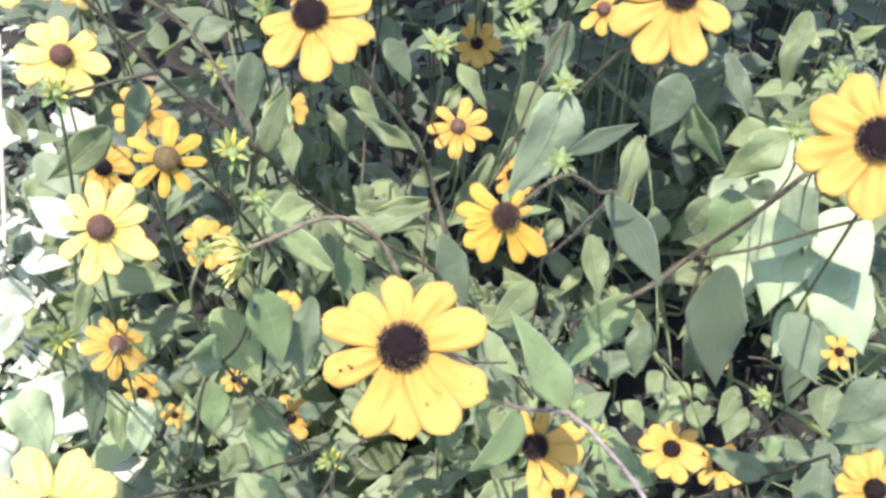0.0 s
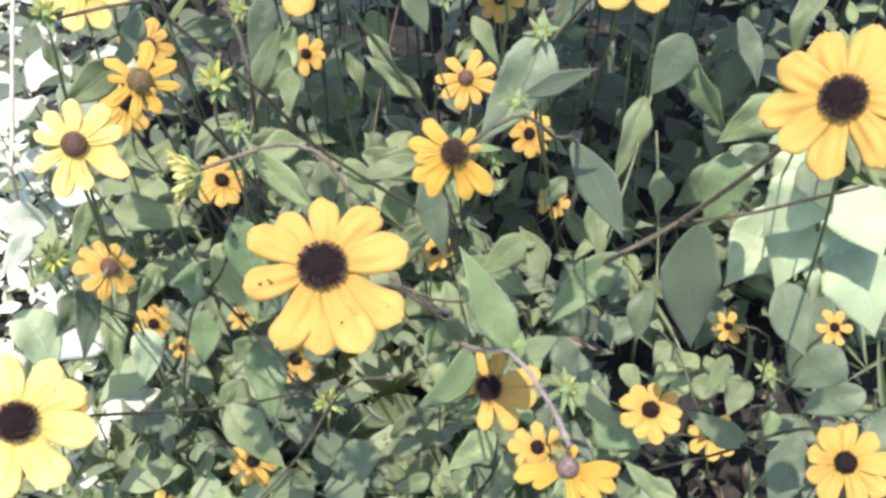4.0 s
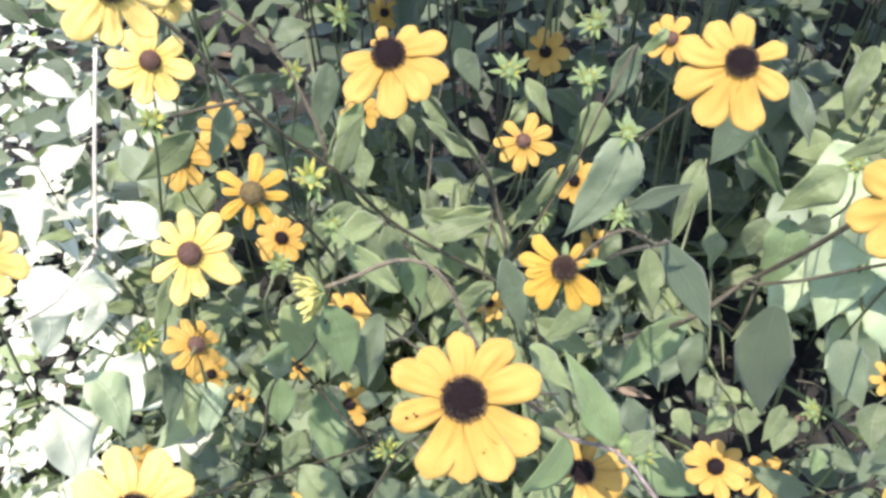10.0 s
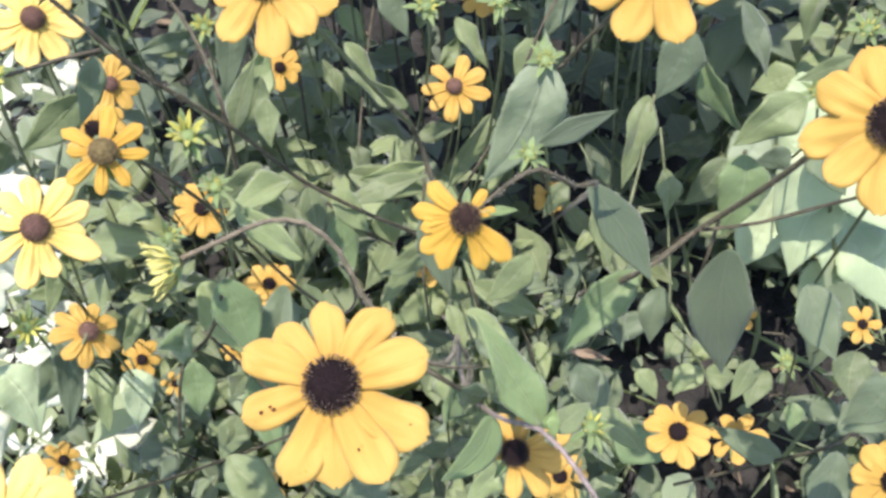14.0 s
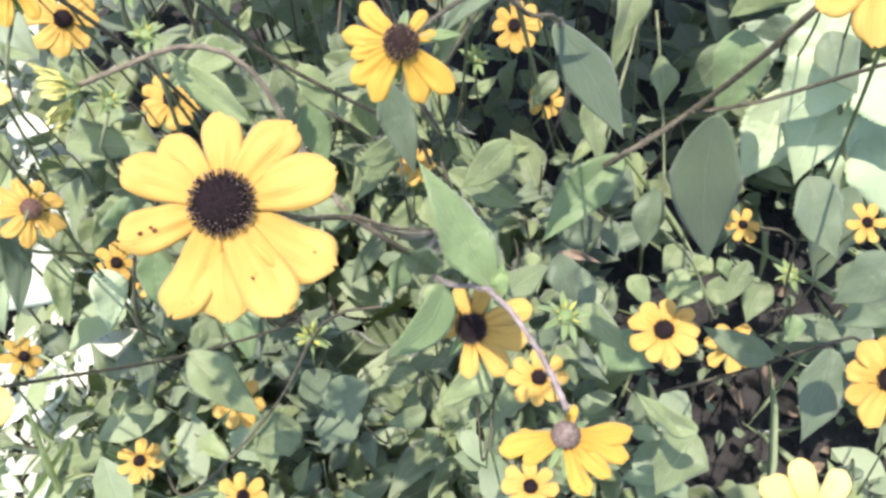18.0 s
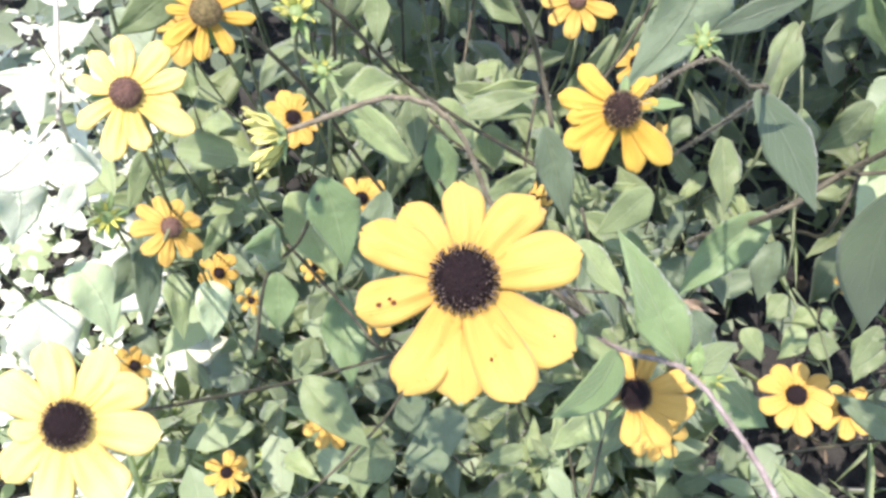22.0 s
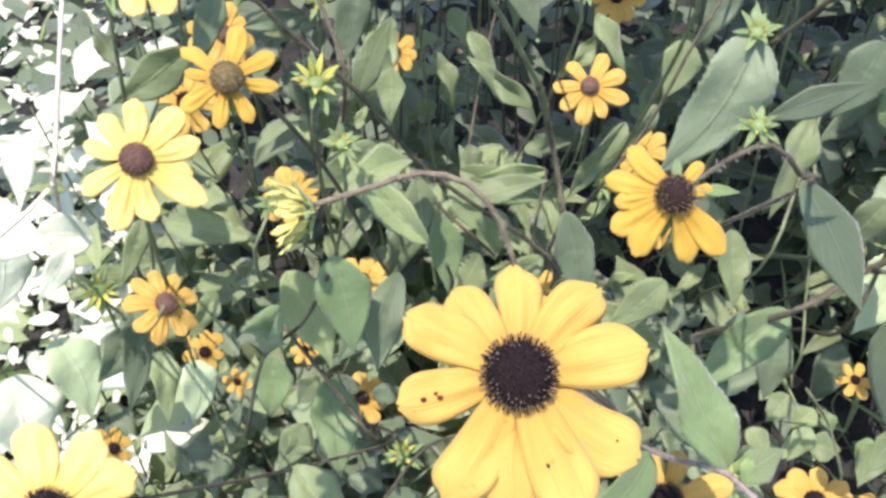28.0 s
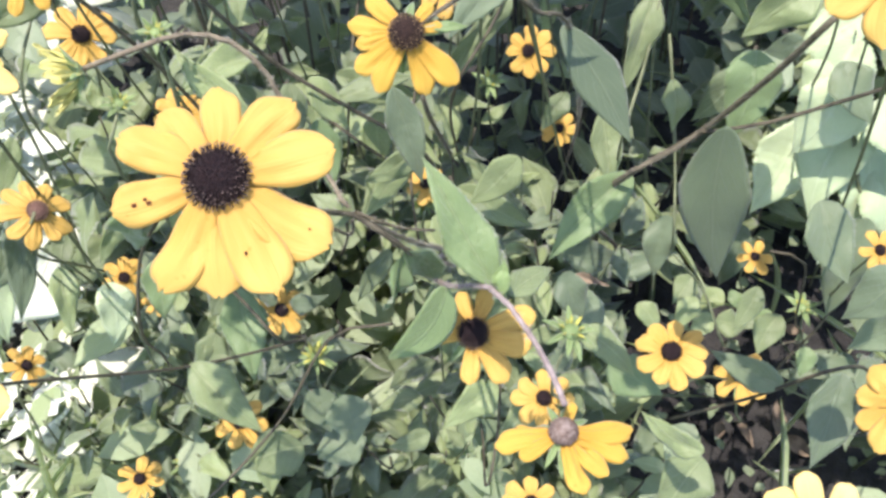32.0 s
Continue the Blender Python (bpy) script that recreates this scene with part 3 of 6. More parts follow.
add_leaf(plant, (0.0446, 0.2100, 0.7027), (0.0283, 0.2350, 0.6998), (0.3, -0.5, 0.8), 0.0160, 5, LEAF)
add_stem(plant, [(-0.0023, 0.2125, 0.7365), (0.0095, 0.2160, 0.7243), (0.0211, 0.2200, 0.7178)], 0.0007, 0.0005, STEM, 1800)
add_leaf(plant, (0.0442, 0.1853, 0.7457), (0.0442, 0.1784, 0.7412), (0.07, -0.54, 0.84), 0.0049, 3, BRACT)
# spent nodding head on the hairy grey stem
plant = stalk("spent coneflower with a greyish seed cone and tired petals, nodding", [(-0.0514, 0.7262, -0.0050), (-0.0005, 0.4264, 0.4147), (0.0120, 0.2600, 0.6380), (0.0250, 0.2075, 0.7035), (0.0405, 0.1830, 0.7400), (0.0512, 0.1660, 0.7455), (0.0575, 0.1480, 0.7545), (0.0608, 0.1368, 0.7579)], 0.0010, 0.0008, STEM_GREY, 2200)
petals = add_head(plant, (0.0608, 0.1328, 0.7539), (0.06, 0.04, 1.00), 0.0167, cone="grey", cone_r=0.25, mat=PETAL_OLD, droop=9.0, breadth=0.44, bracts=9, angles=[13, -13, -39, -70, -149, -169, -191, 71], lengths=[1.18, 1.1, 0.92, 0.98, 0.78, 1.08, 0.8, 0.62], seed=1)
# flowers
plant = stalk("half-faded coneflower with drooping petals and a brown cone", [(0.1026, 0.8333, -0.0050), (0.0913, 0.5137, 0.4454), (0.0667, 0.2852, 0.7424), (0.0522, 0.2482, 0.7876), (0.0416, 0.2434, 0.8017), (0.0313, 0.2392, 0.8002), (0.0174, 0.2266, 0.7982)], 0.0010, 0.0007, STEM, 1800)
petals = add_head(plant, (0.0173, 0.2244, 0.8015), (-0.01, -0.56, 0.83), 0.0178, cone="umber", cone_r=0.29, mat=PETAL_OLD, droop=12, breadth=0.45, angles=[131, 167, 190, -147, -117, -72, -43, 20, 56], lengths=[1.0, 1.03, 0.85, 1.02, 1.04, 1.02, 1.12, 0.58, 0.66], bracts=8, seed=2)
add_leaf(plant, (0.0617, 0.2703, 0.7625), (0.0865, 0.2443, 0.7344), (0.20, -0.72, 0.66), 0.0172, 7, LEAF_BLUE_SHADE)
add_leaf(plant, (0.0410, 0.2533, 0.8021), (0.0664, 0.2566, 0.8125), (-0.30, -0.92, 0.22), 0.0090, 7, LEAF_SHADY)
add_bud(plant, (0.0380, 0.2484, 0.8030), (-0.15, -0.35, 0.92), 0.0062, 9, 55, 0.00)
add_leaf(plant, (0.0229, 0.2291, 0.7980), (0.0341, 0.2301, 0.7980), (0.0, -0.5, 0.86), 0.0034, 7, BRACT)
plant = stalk("open yellow coneflower with a reddish brown cone, petals paled for glare", [(-0.3366, 0.5395, -0.0050), (-0.2244, 0.3734, 0.4515), (-0.1485, 0.2634, 0.7281), (-0.1370, 0.2508, 0.7665)], 0.0012, 0.0008, STEM_GREEN, 0)
petals = add_head(plant, (-0.1346, 0.2482, 0.7714), (0.40, -0.44, 0.81), 0.0205, cone="brown", cone_r=0.27, breadth=0.46, mat=PETAL_GLARE, angles=[102, 62, 28, -3, -24, -65, -96, -137, 170, 135], lengths=[0.95, 1.08, 1.02, 0.88, 1.2, 0.95, 1.1, 0.92, 0.8, 0.88], seed=4)
plant = stalk("coneflower with a greenish brown cone and a few short petals", [(-0.1557, 0.7591, -0.0050), (-0.0890, 0.5210, 0.3247), (-0.0465, 0.3474, 0.5412), (-0.0805, 0.3503, 0.5775), (-0.0922, 0.3038, 0.7059), (-0.1018, 0.2840, 0.7591), (-0.1059, 0.2738, 0.7794), (-0.1101, 0.2690, 0.7858)], 0.0012, 0.0008, STEM, 500)
petals = add_head(plant, (-0.1088, 0.2676, 0.7894), (0.32, -0.34, 0.88), 0.0171, cone="olive", cone_r=0.32, mat=PETAL_OLD, breadth=0.42, droop=8, angles=[90, 48, 8, -48, -90, -131, 180, 150], lengths=[1.14, 1.05, 0.94, 0.88, 0.92, 0.98, 0.74, 1.06], seed=4)
plant = stalk("open yellow coneflower with a dark cone, tilted to the sun", [(0.0070, 0.7937, -0.0050), (-0.0029, 0.5678, 0.3474), (-0.0018, 0.4047, 0.5790), (-0.0044, 0.4037, 0.6040), (-0.0138, 0.4137, 0.6400), (-0.0198, 0.3710, 0.7030), (-0.0420, 0.3560, 0.7600), (-0.0606, 0.3505, 0.7922)], 0.0009, 0.0012, STEM_GREEN, 500)
petals = add_head(plant, (-0.0604, 0.3484, 0.7967), (0.04, -0.41, 0.91), 0.0260, cone="dark", cone_r=0.3, breadth=0.60, angles=[22, -14, -47, -84, -126, -166, 58, 104, 140], lengths=[1.12, 1.15, 1.08, 1.2, 1.12, 0.86, 0.82, 0.62, 0.45], seed=5)
plant = stalk("open yellow coneflower with a near-black cone", [(0.1242, 0.8293, -0.0050), (0.0732, 0.5508, 0.4368), (0.0463, 0.3483, 0.7280), (0.0539, 0.3144, 0.7793), (0.0664, 0.2965, 0.8174), (0.0814, 0.2940, 0.8405)], 0.0012, 0.0008, STEM, 400)
petals = add_head(plant, (0.0807, 0.2913, 0.8446), (-0.13, -0.55, 0.82), 0.0216, cone="dark", cone_r=0.29, breadth=0.60, angles=[93, 21, -36, -82, -120, -157, 160, 128], lengths=[0.92, 0.84, 0.98, 1.24, 1.30, 1.26, 1.20, 0.96], seed=6)
plant = stalk("large open yellow coneflower with a near-black cone", [(0.3954, 0.6815, -0.0050), (0.2608, 0.4339, 0.4747), (0.1685, 0.2703, 0.7656), (0.1553, 0.2576, 0.8031)], 0.0012, 0.0008, STEM_GREEN, 0)
petals = add_head(plant, (0.1526, 0.2550, 0.8078), (-0.46, -0.44, 0.77), 0.0310, cone="dark", cone_r=0.27, breadth=0.58, seed=9, petals=10)
plant = stalk("yellow coneflower with a dark centre on a thin stem", [(0.0789, 0.8849, -0.0050), (0.0402, 0.7432, 0.3234), (0.0257, 0.6486, 0.5216), (0.0255, 0.6308, 0.5595)], 0.0012, 0.0008, STEM_GREEN, 0)
petals = add_head(plant, (0.0255, 0.6272, 0.5642), (-0.01, -0.61, 0.79), 0.0205, petals=8, cone_r=0.27, seed=8)
plant = stalk("yellow coneflower with a dark centre on a thin stem", [(-0.0769, 0.7945, -0.0050), (-0.0168, 0.6137, 0.3531), (0.0067, 0.4927, 0.5695), (0.0072, 0.4784, 0.6098)], 0.0012, 0.0008, STEM_GREEN, 0)
petals = add_head(plant, (0.0073, 0.4754, 0.6150), (0.02, -0.49, 0.87), 0.0210, petals=8, cone="brown", cone_r=0.27, breadth=0.52, angles=[72, 27, -11, -58, -97, -137, 180, 136], lengths=[1.05, 1.05, 1.15, 0.95, 1.08, 0.98, 1, 0.95], seed=9)
plant = stalk("yellow coneflower with a dark centre on a thin stem", [(-0.2544, 0.7901, -0.0050), (-0.2180, 0.5962, 0.2921), (-0.1813, 0.4724, 0.4711), (-0.1722, 0.4637, 0.5123)], 0.0012, 0.0008, STEM_GREEN, 0)
petals = add_head(plant, (-0.1703, 0.4619, 0.5177), (0.31, -0.30, 0.90), 0.0216, petals=9, seed=10)
plant = stalk("coneflower with curled petals and a brown cone", [(-0.3792, 0.6629, -0.0050), (-0.2728, 0.4361, 0.3687), (-0.1902, 0.2935, 0.5946), (-0.1727, 0.2899, 0.6325)], 0.0012, 0.0008, STEM_GREEN, 0)
petals = add_head(plant, (-0.1716, 0.2925, 0.6320), (0.60, -0.12, 0.79), 0.0190, cone="brown", cone_r=0.29, breadth=0.54, droop=14, petals=9, seed=11)
plant = stalk("yellow coneflower with a dark centre on a thin stem", [(0.3220, 0.5440, -0.0050), (0.2020, 0.3917, 0.3050), (0.1358, 0.2842, 0.4920), (0.1295, 0.2797, 0.5350)], 0.0012, 0.0008, STEM_GREEN, 0)
petals = add_head(plant, (0.1282, 0.2788, 0.5407), (-0.22, -0.15, 0.96), 0.0202, petals=9, cone_r=0.28, seed=12)
plant = stalk("yellow coneflower with a dark cone, partly in leaf shade", [(-0.0069, 0.5056, -0.0050), (0.0284, 0.3299, 0.3954), (0.0371, 0.2139, 0.6377), (0.0341, 0.2027, 0.6792)], 0.0012, 0.0008, STEM_GREEN, 0)
petals = add_head(plant, (0.0335, 0.2004, 0.6847), (-0.10, -0.39, 0.92), 0.0212, cone="dark", cone_r=0.27, breadth=0.52, angles=[112, 74, 23, -10, -55, -95, 185, 152], lengths=[0.8, 0.82, 1.12, 1.02, 1.0, 0.86, 0.9, 0.84], seed=13)
plant = stalk("yellow coneflower with a dark centre on a thin stem", [(0.1587, 0.4982, -0.0050), (0.0961, 0.3691, 0.2790), (0.0656, 0.2809, 0.4499), (0.0655, 0.2730, 0.4928)], 0.0012, 0.0008, STEM_GREEN, 0)
petals = add_head(plant, (0.0655, 0.2713, 0.4986), (-0.00, -0.27, 0.96), 0.0184, petals=8, seed=14)
plant = stalk("yellow coneflower with a dark centre on a thin stem", [(0.4711, 0.5703, -0.0050), (0.3362, 0.3638, 0.3354), (0.2356, 0.2366, 0.5410), (0.2202, 0.2306, 0.5798)], 0.0012, 0.0008, STEM_GREEN, 0)
petals = add_head(plant, (0.2170, 0.2293, 0.5848), (-0.53, -0.21, 0.82), 0.0237, petals=9, seed=15)
plant = stalk("yellow coneflower with a dark brown cone, petals paled for glare", [(-0.2436, 0.5725, -0.0050), (-0.1451, 0.4450, 0.2541), (-0.0911, 0.3466, 0.4236), (-0.1298, 0.2782, 0.5094), (-0.1491, 0.2042, 0.6305), (-0.1662, 0.1747, 0.6750)], 0.0012, 0.0008, STEM, 300)
petals = add_head(plant, (-0.1640, 0.1727, 0.6802), (0.37, -0.33, 0.87), 0.0341, cone="dark", cone_r=0.26, breadth=0.58, mat=PETAL_GLARE, angles=[73, 31, -2, -47, -92, -132, -169, -207, -247], lengths=[0.95, 0.95, 1, 1, 1, 0.85, 0.6, 0.9, 0.95], seed=16)
add_leaf(plant, (-0.1299, 0.2795, 0.5101), (-0.0879, 0.2514, 0.4870), (0.34, -0.24, 0.91), 0.0281, 4, LEAF)
plant = stalk("yellow coneflower with a dark centre on a thin stem", [(-0.2728, 0.4713, -0.0050), (-0.2052, 0.3998, 0.1614), (-0.1663, 0.3487, 0.2603), (-0.1584, 0.3421, 0.3024)], 0.0012, 0.0008, STEM_GREEN, 0)
petals = add_head(plant, (-0.1567, 0.3407, 0.3080), (0.27, -0.23, 0.93), 0.0221, petals=7, seed=17)
plant = stalk("yellow coneflower with a dark centre on a thin stem", [(-0.3779, 0.3363, -0.0050), (-0.2858, 0.3225, 0.1471), (-0.2372, 0.3013, 0.2372), (-0.2331, 0.3016, 0.2809)], 0.0012, 0.0008, STEM_GREEN, 0)
petals = add_head(plant, (-0.2322, 0.3017, 0.2869), (0.14, 0.01, 0.99), 0.0195, petals=7, seed=18)
plant = stalk("yellow coneflower with a dark centre on a thin stem", [(0.0225, 0.8286, -0.0050), (0.0687, 0.6908, 0.2071), (0.0809, 0.6010, 0.3340), (0.0827, 0.5840, 0.3724)], 0.0012, 0.0008, STEM_GREEN, 0)
petals = add_head(plant, (0.0830, 0.5804, 0.3773), (0.06, -0.59, 0.81), 0.0162, petals=8, seed=19)
plant = stalk("yellow coneflower with a dark centre on a thin stem", [(-0.2049, 0.7362, -0.0050), (-0.1537, 0.5204, 0.3169), (-0.1121, 0.3793, 0.5111), (-0.1061, 0.3710, 0.5532)], 0.0012, 0.0008, STEM_GREEN, 0)
petals = add_head(plant, (-0.1049, 0.3693, 0.5588), (0.20, -0.28, 0.94), 0.0164, petals=8, seed=20)
plant = stalk("yellow coneflower with a dark centre on a thin stem", [(-0.2912, 0.7683, -0.0050), (-0.2336, 0.5531, 0.4040), (-0.1831, 0.4157, 0.6516), (-0.1681, 0.4044, 0.6887)], 0.0012, 0.0008, STEM_GREEN, 0)
petals = add_head(plant, (-0.1650, 0.4020, 0.6933), (0.52, -0.39, 0.76), 0.0173, petals=8, cone="brown", seed=21)
plant = stalk("yellow coneflower with a dark centre on a thin stem", [(-0.3272, 0.8081, -0.0050), (-0.3114, 0.6615, 0.2844), (-0.2856, 0.5722, 0.4587), (-0.2744, 0.5583, 0.4966)], 0.0012, 0.0008, STEM_GREEN, 0)
petals = add_head(plant, (-0.2721, 0.5554, 0.5013), (0.38, -0.48, 0.79), 0.0285, petals=8, seed=22)
plant = stalk("yellow coneflower with a dark centre on a thin stem", [(-0.4370, 0.7936, -0.0050), (-0.3265, 0.6257, 0.3834), (-0.2565, 0.5117, 0.6185), (-0.2450, 0.4979, 0.6562)], 0.0012, 0.0008, STEM_GREEN, 0)
petals = add_head(plant, (-0.2426, 0.4951, 0.6609), (0.40, -0.47, 0.79), 0.0301, petals=8, cone="brown", mat=PETAL_GLARE, seed=23)
plant = stalk("yellow coneflower with a dark centre on a thin stem", [(-0.2187, 0.5394, -0.0050), (-0.1679, 0.4730, 0.1837), (-0.1407, 0.4262, 0.2963), (-0.1320, 0.4205, 0.3384)], 0.0012, 0.0008, STEM_GREEN, 0)
petals = add_head(plant, (-0.1302, 0.4193, 0.3440), (0.30, -0.20, 0.93), 0.0224, petals=7, seed=24)
plant = stalk("yellow coneflower with a dark centre on a thin stem", [(-0.1641, 0.8487, -0.0050), (-0.1439, 0.6734, 0.3273), (-0.1231, 0.5584, 0.5279), (-0.1160, 0.5443, 0.5672)], 0.0012, 0.0008, STEM_GREEN, 0)
petals = add_head(plant, (-0.1146, 0.5414, 0.5723), (0.24, -0.49, 0.84), 0.0168, petals=8, seed=25)
plant = stalk("yellow coneflower with a dark centre on a thin stem", [(-0.3894, 0.6295, -0.0050), (-0.3130, 0.5117, 0.2085), (-0.2615, 0.4336, 0.3363), (-0.2473, 0.4241, 0.3748)], 0.0012, 0.0008, STEM_GREEN, 0)
petals = add_head(plant, (-0.2444, 0.4222, 0.3796), (0.49, -0.33, 0.81), 0.0183, petals=7, seed=26)
plant = stalk("yellow coneflower with a dark centre on a thin stem", [(0.0857, 0.8268, -0.0050), (0.0743, 0.6869, 0.2662), (0.0674, 0.5936, 0.4293), (0.0569, 0.5767, 0.4654)], 0.0012, 0.0008, STEM_GREEN, 0)
petals = add_head(plant, (0.0547, 0.5732, 0.4698), (-0.36, -0.58, 0.73), 0.0212, petals=8, seed=27)
plant = stalk("yellow coneflower with a dark centre on a thin stem", [(0.0449, 0.7414, -0.0050), (0.0001, 0.5662, 0.2674), (-0.0121, 0.4508, 0.4312), (-0.0121, 0.4391, 0.4728)], 0.0012, 0.0008, STEM_GREEN, 0)
petals = add_head(plant, (-0.0121, 0.4367, 0.4783), (-0.00, -0.40, 0.92), 0.0148, petals=7, seed=28)
plant = stalk("yellow coneflower with a dark centre on a thin stem", [(-0.2097, 0.7054, -0.0050), (-0.1982, 0.5360, 0.2194), (-0.1733, 0.4314, 0.3539), (-0.1682, 0.4215, 0.3957)], 0.0012, 0.0008, STEM_GREEN, 0)
petals = add_head(plant, (-0.1672, 0.4195, 0.4012), (0.18, -0.34, 0.92), 0.0114, petals=6, seed=29)
plant = stalk("yellow coneflower with a dark centre on a thin stem", [(-0.3954, 0.5675, -0.0050), (-0.2842, 0.4771, 0.2081), (-0.2217, 0.4094, 0.3356), (-0.2151, 0.4006, 0.3774)], 0.0012, 0.0008, STEM_GREEN, 0)
petals = add_head(plant, (-0.2138, 0.3988, 0.3830), (0.23, -0.30, 0.93), 0.0116, petals=6, seed=30)
plant = stalk("yellow coneflower with a dark centre on a thin stem", [(-0.4391, 0.3989, -0.0050), (-0.3287, 0.3410, 0.2695), (-0.2633, 0.2943, 0.4346), (-0.2446, 0.2944, 0.4718)], 0.0012, 0.0008, STEM_GREEN, 0)
petals = add_head(plant, (-0.2407, 0.2945, 0.4763), (0.65, 0.01, 0.76), 0.0143, petals=7, seed=31)
plant = stalk("yellow coneflower with a dark centre on a thin stem", [(0.2909, 0.5046, -0.0050), (0.2400, 0.3970, 0.2189), (0.2034, 0.3400, 0.3531), (0.1990, 0.3428, 0.3970)], 0.0012, 0.0008, STEM_GREEN, 0)
petals = add_head(plant, (0.1977, 0.3418, 0.4020), (-0.24, 0.08, 0.97), 0.0222, petals=7, seed=32)
plant = stalk("yellow coneflower with a dark centre on a thin stem", [(0.3677, 0.5807, -0.0050), (0.2823, 0.5412, 0.1657), (0.2418, 0.5069, 0.2672), (0.2441, 0.4998, 0.3102)], 0.0012, 0.0008, STEM_GREEN, 0)
petals = add_head(plant, (0.2446, 0.4983, 0.3160), (0.08, -0.25, 0.97), 0.0163, petals=6, seed=33)
plant = stalk("yellow coneflower with a dark centre on a thin stem", [(0.3249, 0.6144, -0.0050), (0.2891, 0.4607, 0.2989), (0.2504, 0.3689, 0.4821), (0.2503, 0.3556, 0.5229)], 0.0012, 0.0008, STEM_GREEN, 0)
petals = add_head(plant, (0.2503, 0.3529, 0.5283), (-0.00, -0.46, 0.89), 0.0128, petals=6, seed=34)
plant = stalk("yellow coneflower with a dark centre on a thin stem", [(-0.2170, 0.9815, -0.0050), (-0.1558, 0.8468, 0.2925), (-0.1251, 0.7550, 0.4717), (-0.1207, 0.7388, 0.5103)], 0.0012, 0.0008, STEM_GREEN, 0)
petals = add_head(plant, (-0.1198, 0.7354, 0.5152), (0.15, -0.56, 0.82), 0.0186, petals=7, seed=35)
plant = stalk("yellow coneflower with a dark centre on a thin stem", [(0.0997, 0.9800, -0.0050), (0.1114, 0.6816, 0.4153), (0.1017, 0.4854, 0.6698), (0.0915, 0.4701, 0.7072)], 0.0012, 0.0008, STEM_GREEN, 0)
petals = add_head(plant, (0.0894, 0.4669, 0.7119), (-0.35, -0.53, 0.77), 0.0176, petals=7, cone="brown", seed=36)
plant = stalk("yellow coneflower with a dark centre on a thin stem", [(-0.5230, 0.5285, -0.0050), (-0.3467, 0.3513, 0.4653), (-0.2254, 0.2376, 0.7506), (-0.2101, 0.2275, 0.7880)], 0.0012, 0.0008, STEM_GREEN, 0)
petals = add_head(plant, (-0.2069, 0.2254, 0.7926), (0.53, -0.35, 0.77), 0.0194, petals=8, mat=PETAL_GLARE, cone="brown", seed=37)
plant = stalk("yellow coneflower, petals paled in colour for overexposure", [(0.4127, 0.4285, -0.0050), (0.2584, 0.2482, 0.3989), (0.1484, 0.1364, 0.6434), (0.1401, 0.1323, 0.6859)], 0.0012, 0.0008, STEM_GREEN, 0)
petals = add_head(plant, (0.1383, 0.1315, 0.6916), (-0.29, -0.14, 0.95), 0.0207, petals=8, cone="dark", mat=PETAL_GLARE, breadth=0.58, seed=38)
plant = stalk("yellow coneflower with a dark centre on a thin stem", [(0.0773, 0.4456, -0.0050), (0.0710, 0.2854, 0.3362), (0.0572, 0.1810, 0.5422), (0.0567, 0.1768, 0.5859)], 0.0012, 0.0008, STEM_GREEN, 0)
petals = add_head(plant, (0.0565, 0.1760, 0.5918), (-0.02, -0.14, 0.99), 0.0128, petals=8, seed=39)
plant = stalk("yellow coneflower with a dark centre on a thin stem", [(-0.3135, 0.4055, -0.0050), (-0.1940, 0.3115, 0.2165), (-0.1263, 0.2409, 0.3492), (-0.1190, 0.2374, 0.3921)], 0.0012, 0.0008, STEM_GREEN, 0)
petals = add_head(plant, (-0.1175, 0.2367, 0.3978), (0.25, -0.12, 0.96), 0.0169, petals=7, seed=40)
plant = stalk("faded coneflower with hanging petals", [(-0.4434, 0.7569, -0.0050), (-0.3031, 0.6119, 0.4328), (-0.2254, 0.5070, 0.6980), (-0.2121, 0.4829, 0.7222)], 0.0012, 0.0008, STEM_GREEN, 0)
petals = add_head(plant, (-0.2094, 0.4780, 0.7241), (0.46, -0.83, 0.32), 0.0173, petals=9, cone="olive", mat=PETAL_GLARE, seed=41)
plant = stalk("yellow coneflower with a dark cone on a long hairy stem, petals paled for glare", [(0.0038, 0.7070, -0.0050), (-0.0035, 0.5336, 0.3119), (-0.0018, 0.4019, 0.5396), (-0.0150, 0.3950, 0.5686), (-0.0421, 0.3785, 0.6123), (-0.0725, 0.3718, 0.6505), (-0.0958, 0.3613, 0.7008), (-0.1230, 0.3518, 0.7441), (-0.1426, 0.3489, 0.7809), (-0.1561, 0.3454, 0.8095), (-0.1762, 0.3409, 0.8339)], 0.0014, 0.0010, STEM, 1300)
petals = add_head(plant, (-0.1732, 0.3376, 0.8379), (0.50, -0.55, 0.67), 0.0286, petals=9, cone="dark", mat=PETAL_GLARE, breadth=0.58, seed=42)
add_stem(plant, [(-0.1319, 0.3412, 0.7691), (-0.1495, 0.3383, 0.7671), (-0.1713, 0.3315, 0.7648)], 0.0010, 0.0008, STEM, 0)
add_leaf(plant, (-0.0944, 0.3615, 0.7005), (-0.0800, 0.3721, 0.7338), (-0.30, -0.86, 0.40), 0.0150, 0, LEAF)
add_leaf(plant, (-0.0883, 0.4016, 0.6797), (-0.0873, 0.3822, 0.6624), (-0.15, -0.66, 0.73), 0.0148, 1, LEAF)
add_leaf(plant, (-0.0735, 0.3580, 0.6657), (-0.0965, 0.3231, 0.6837), (0.50, 0.11, 0.86), 0.0165, 2, LEAF)
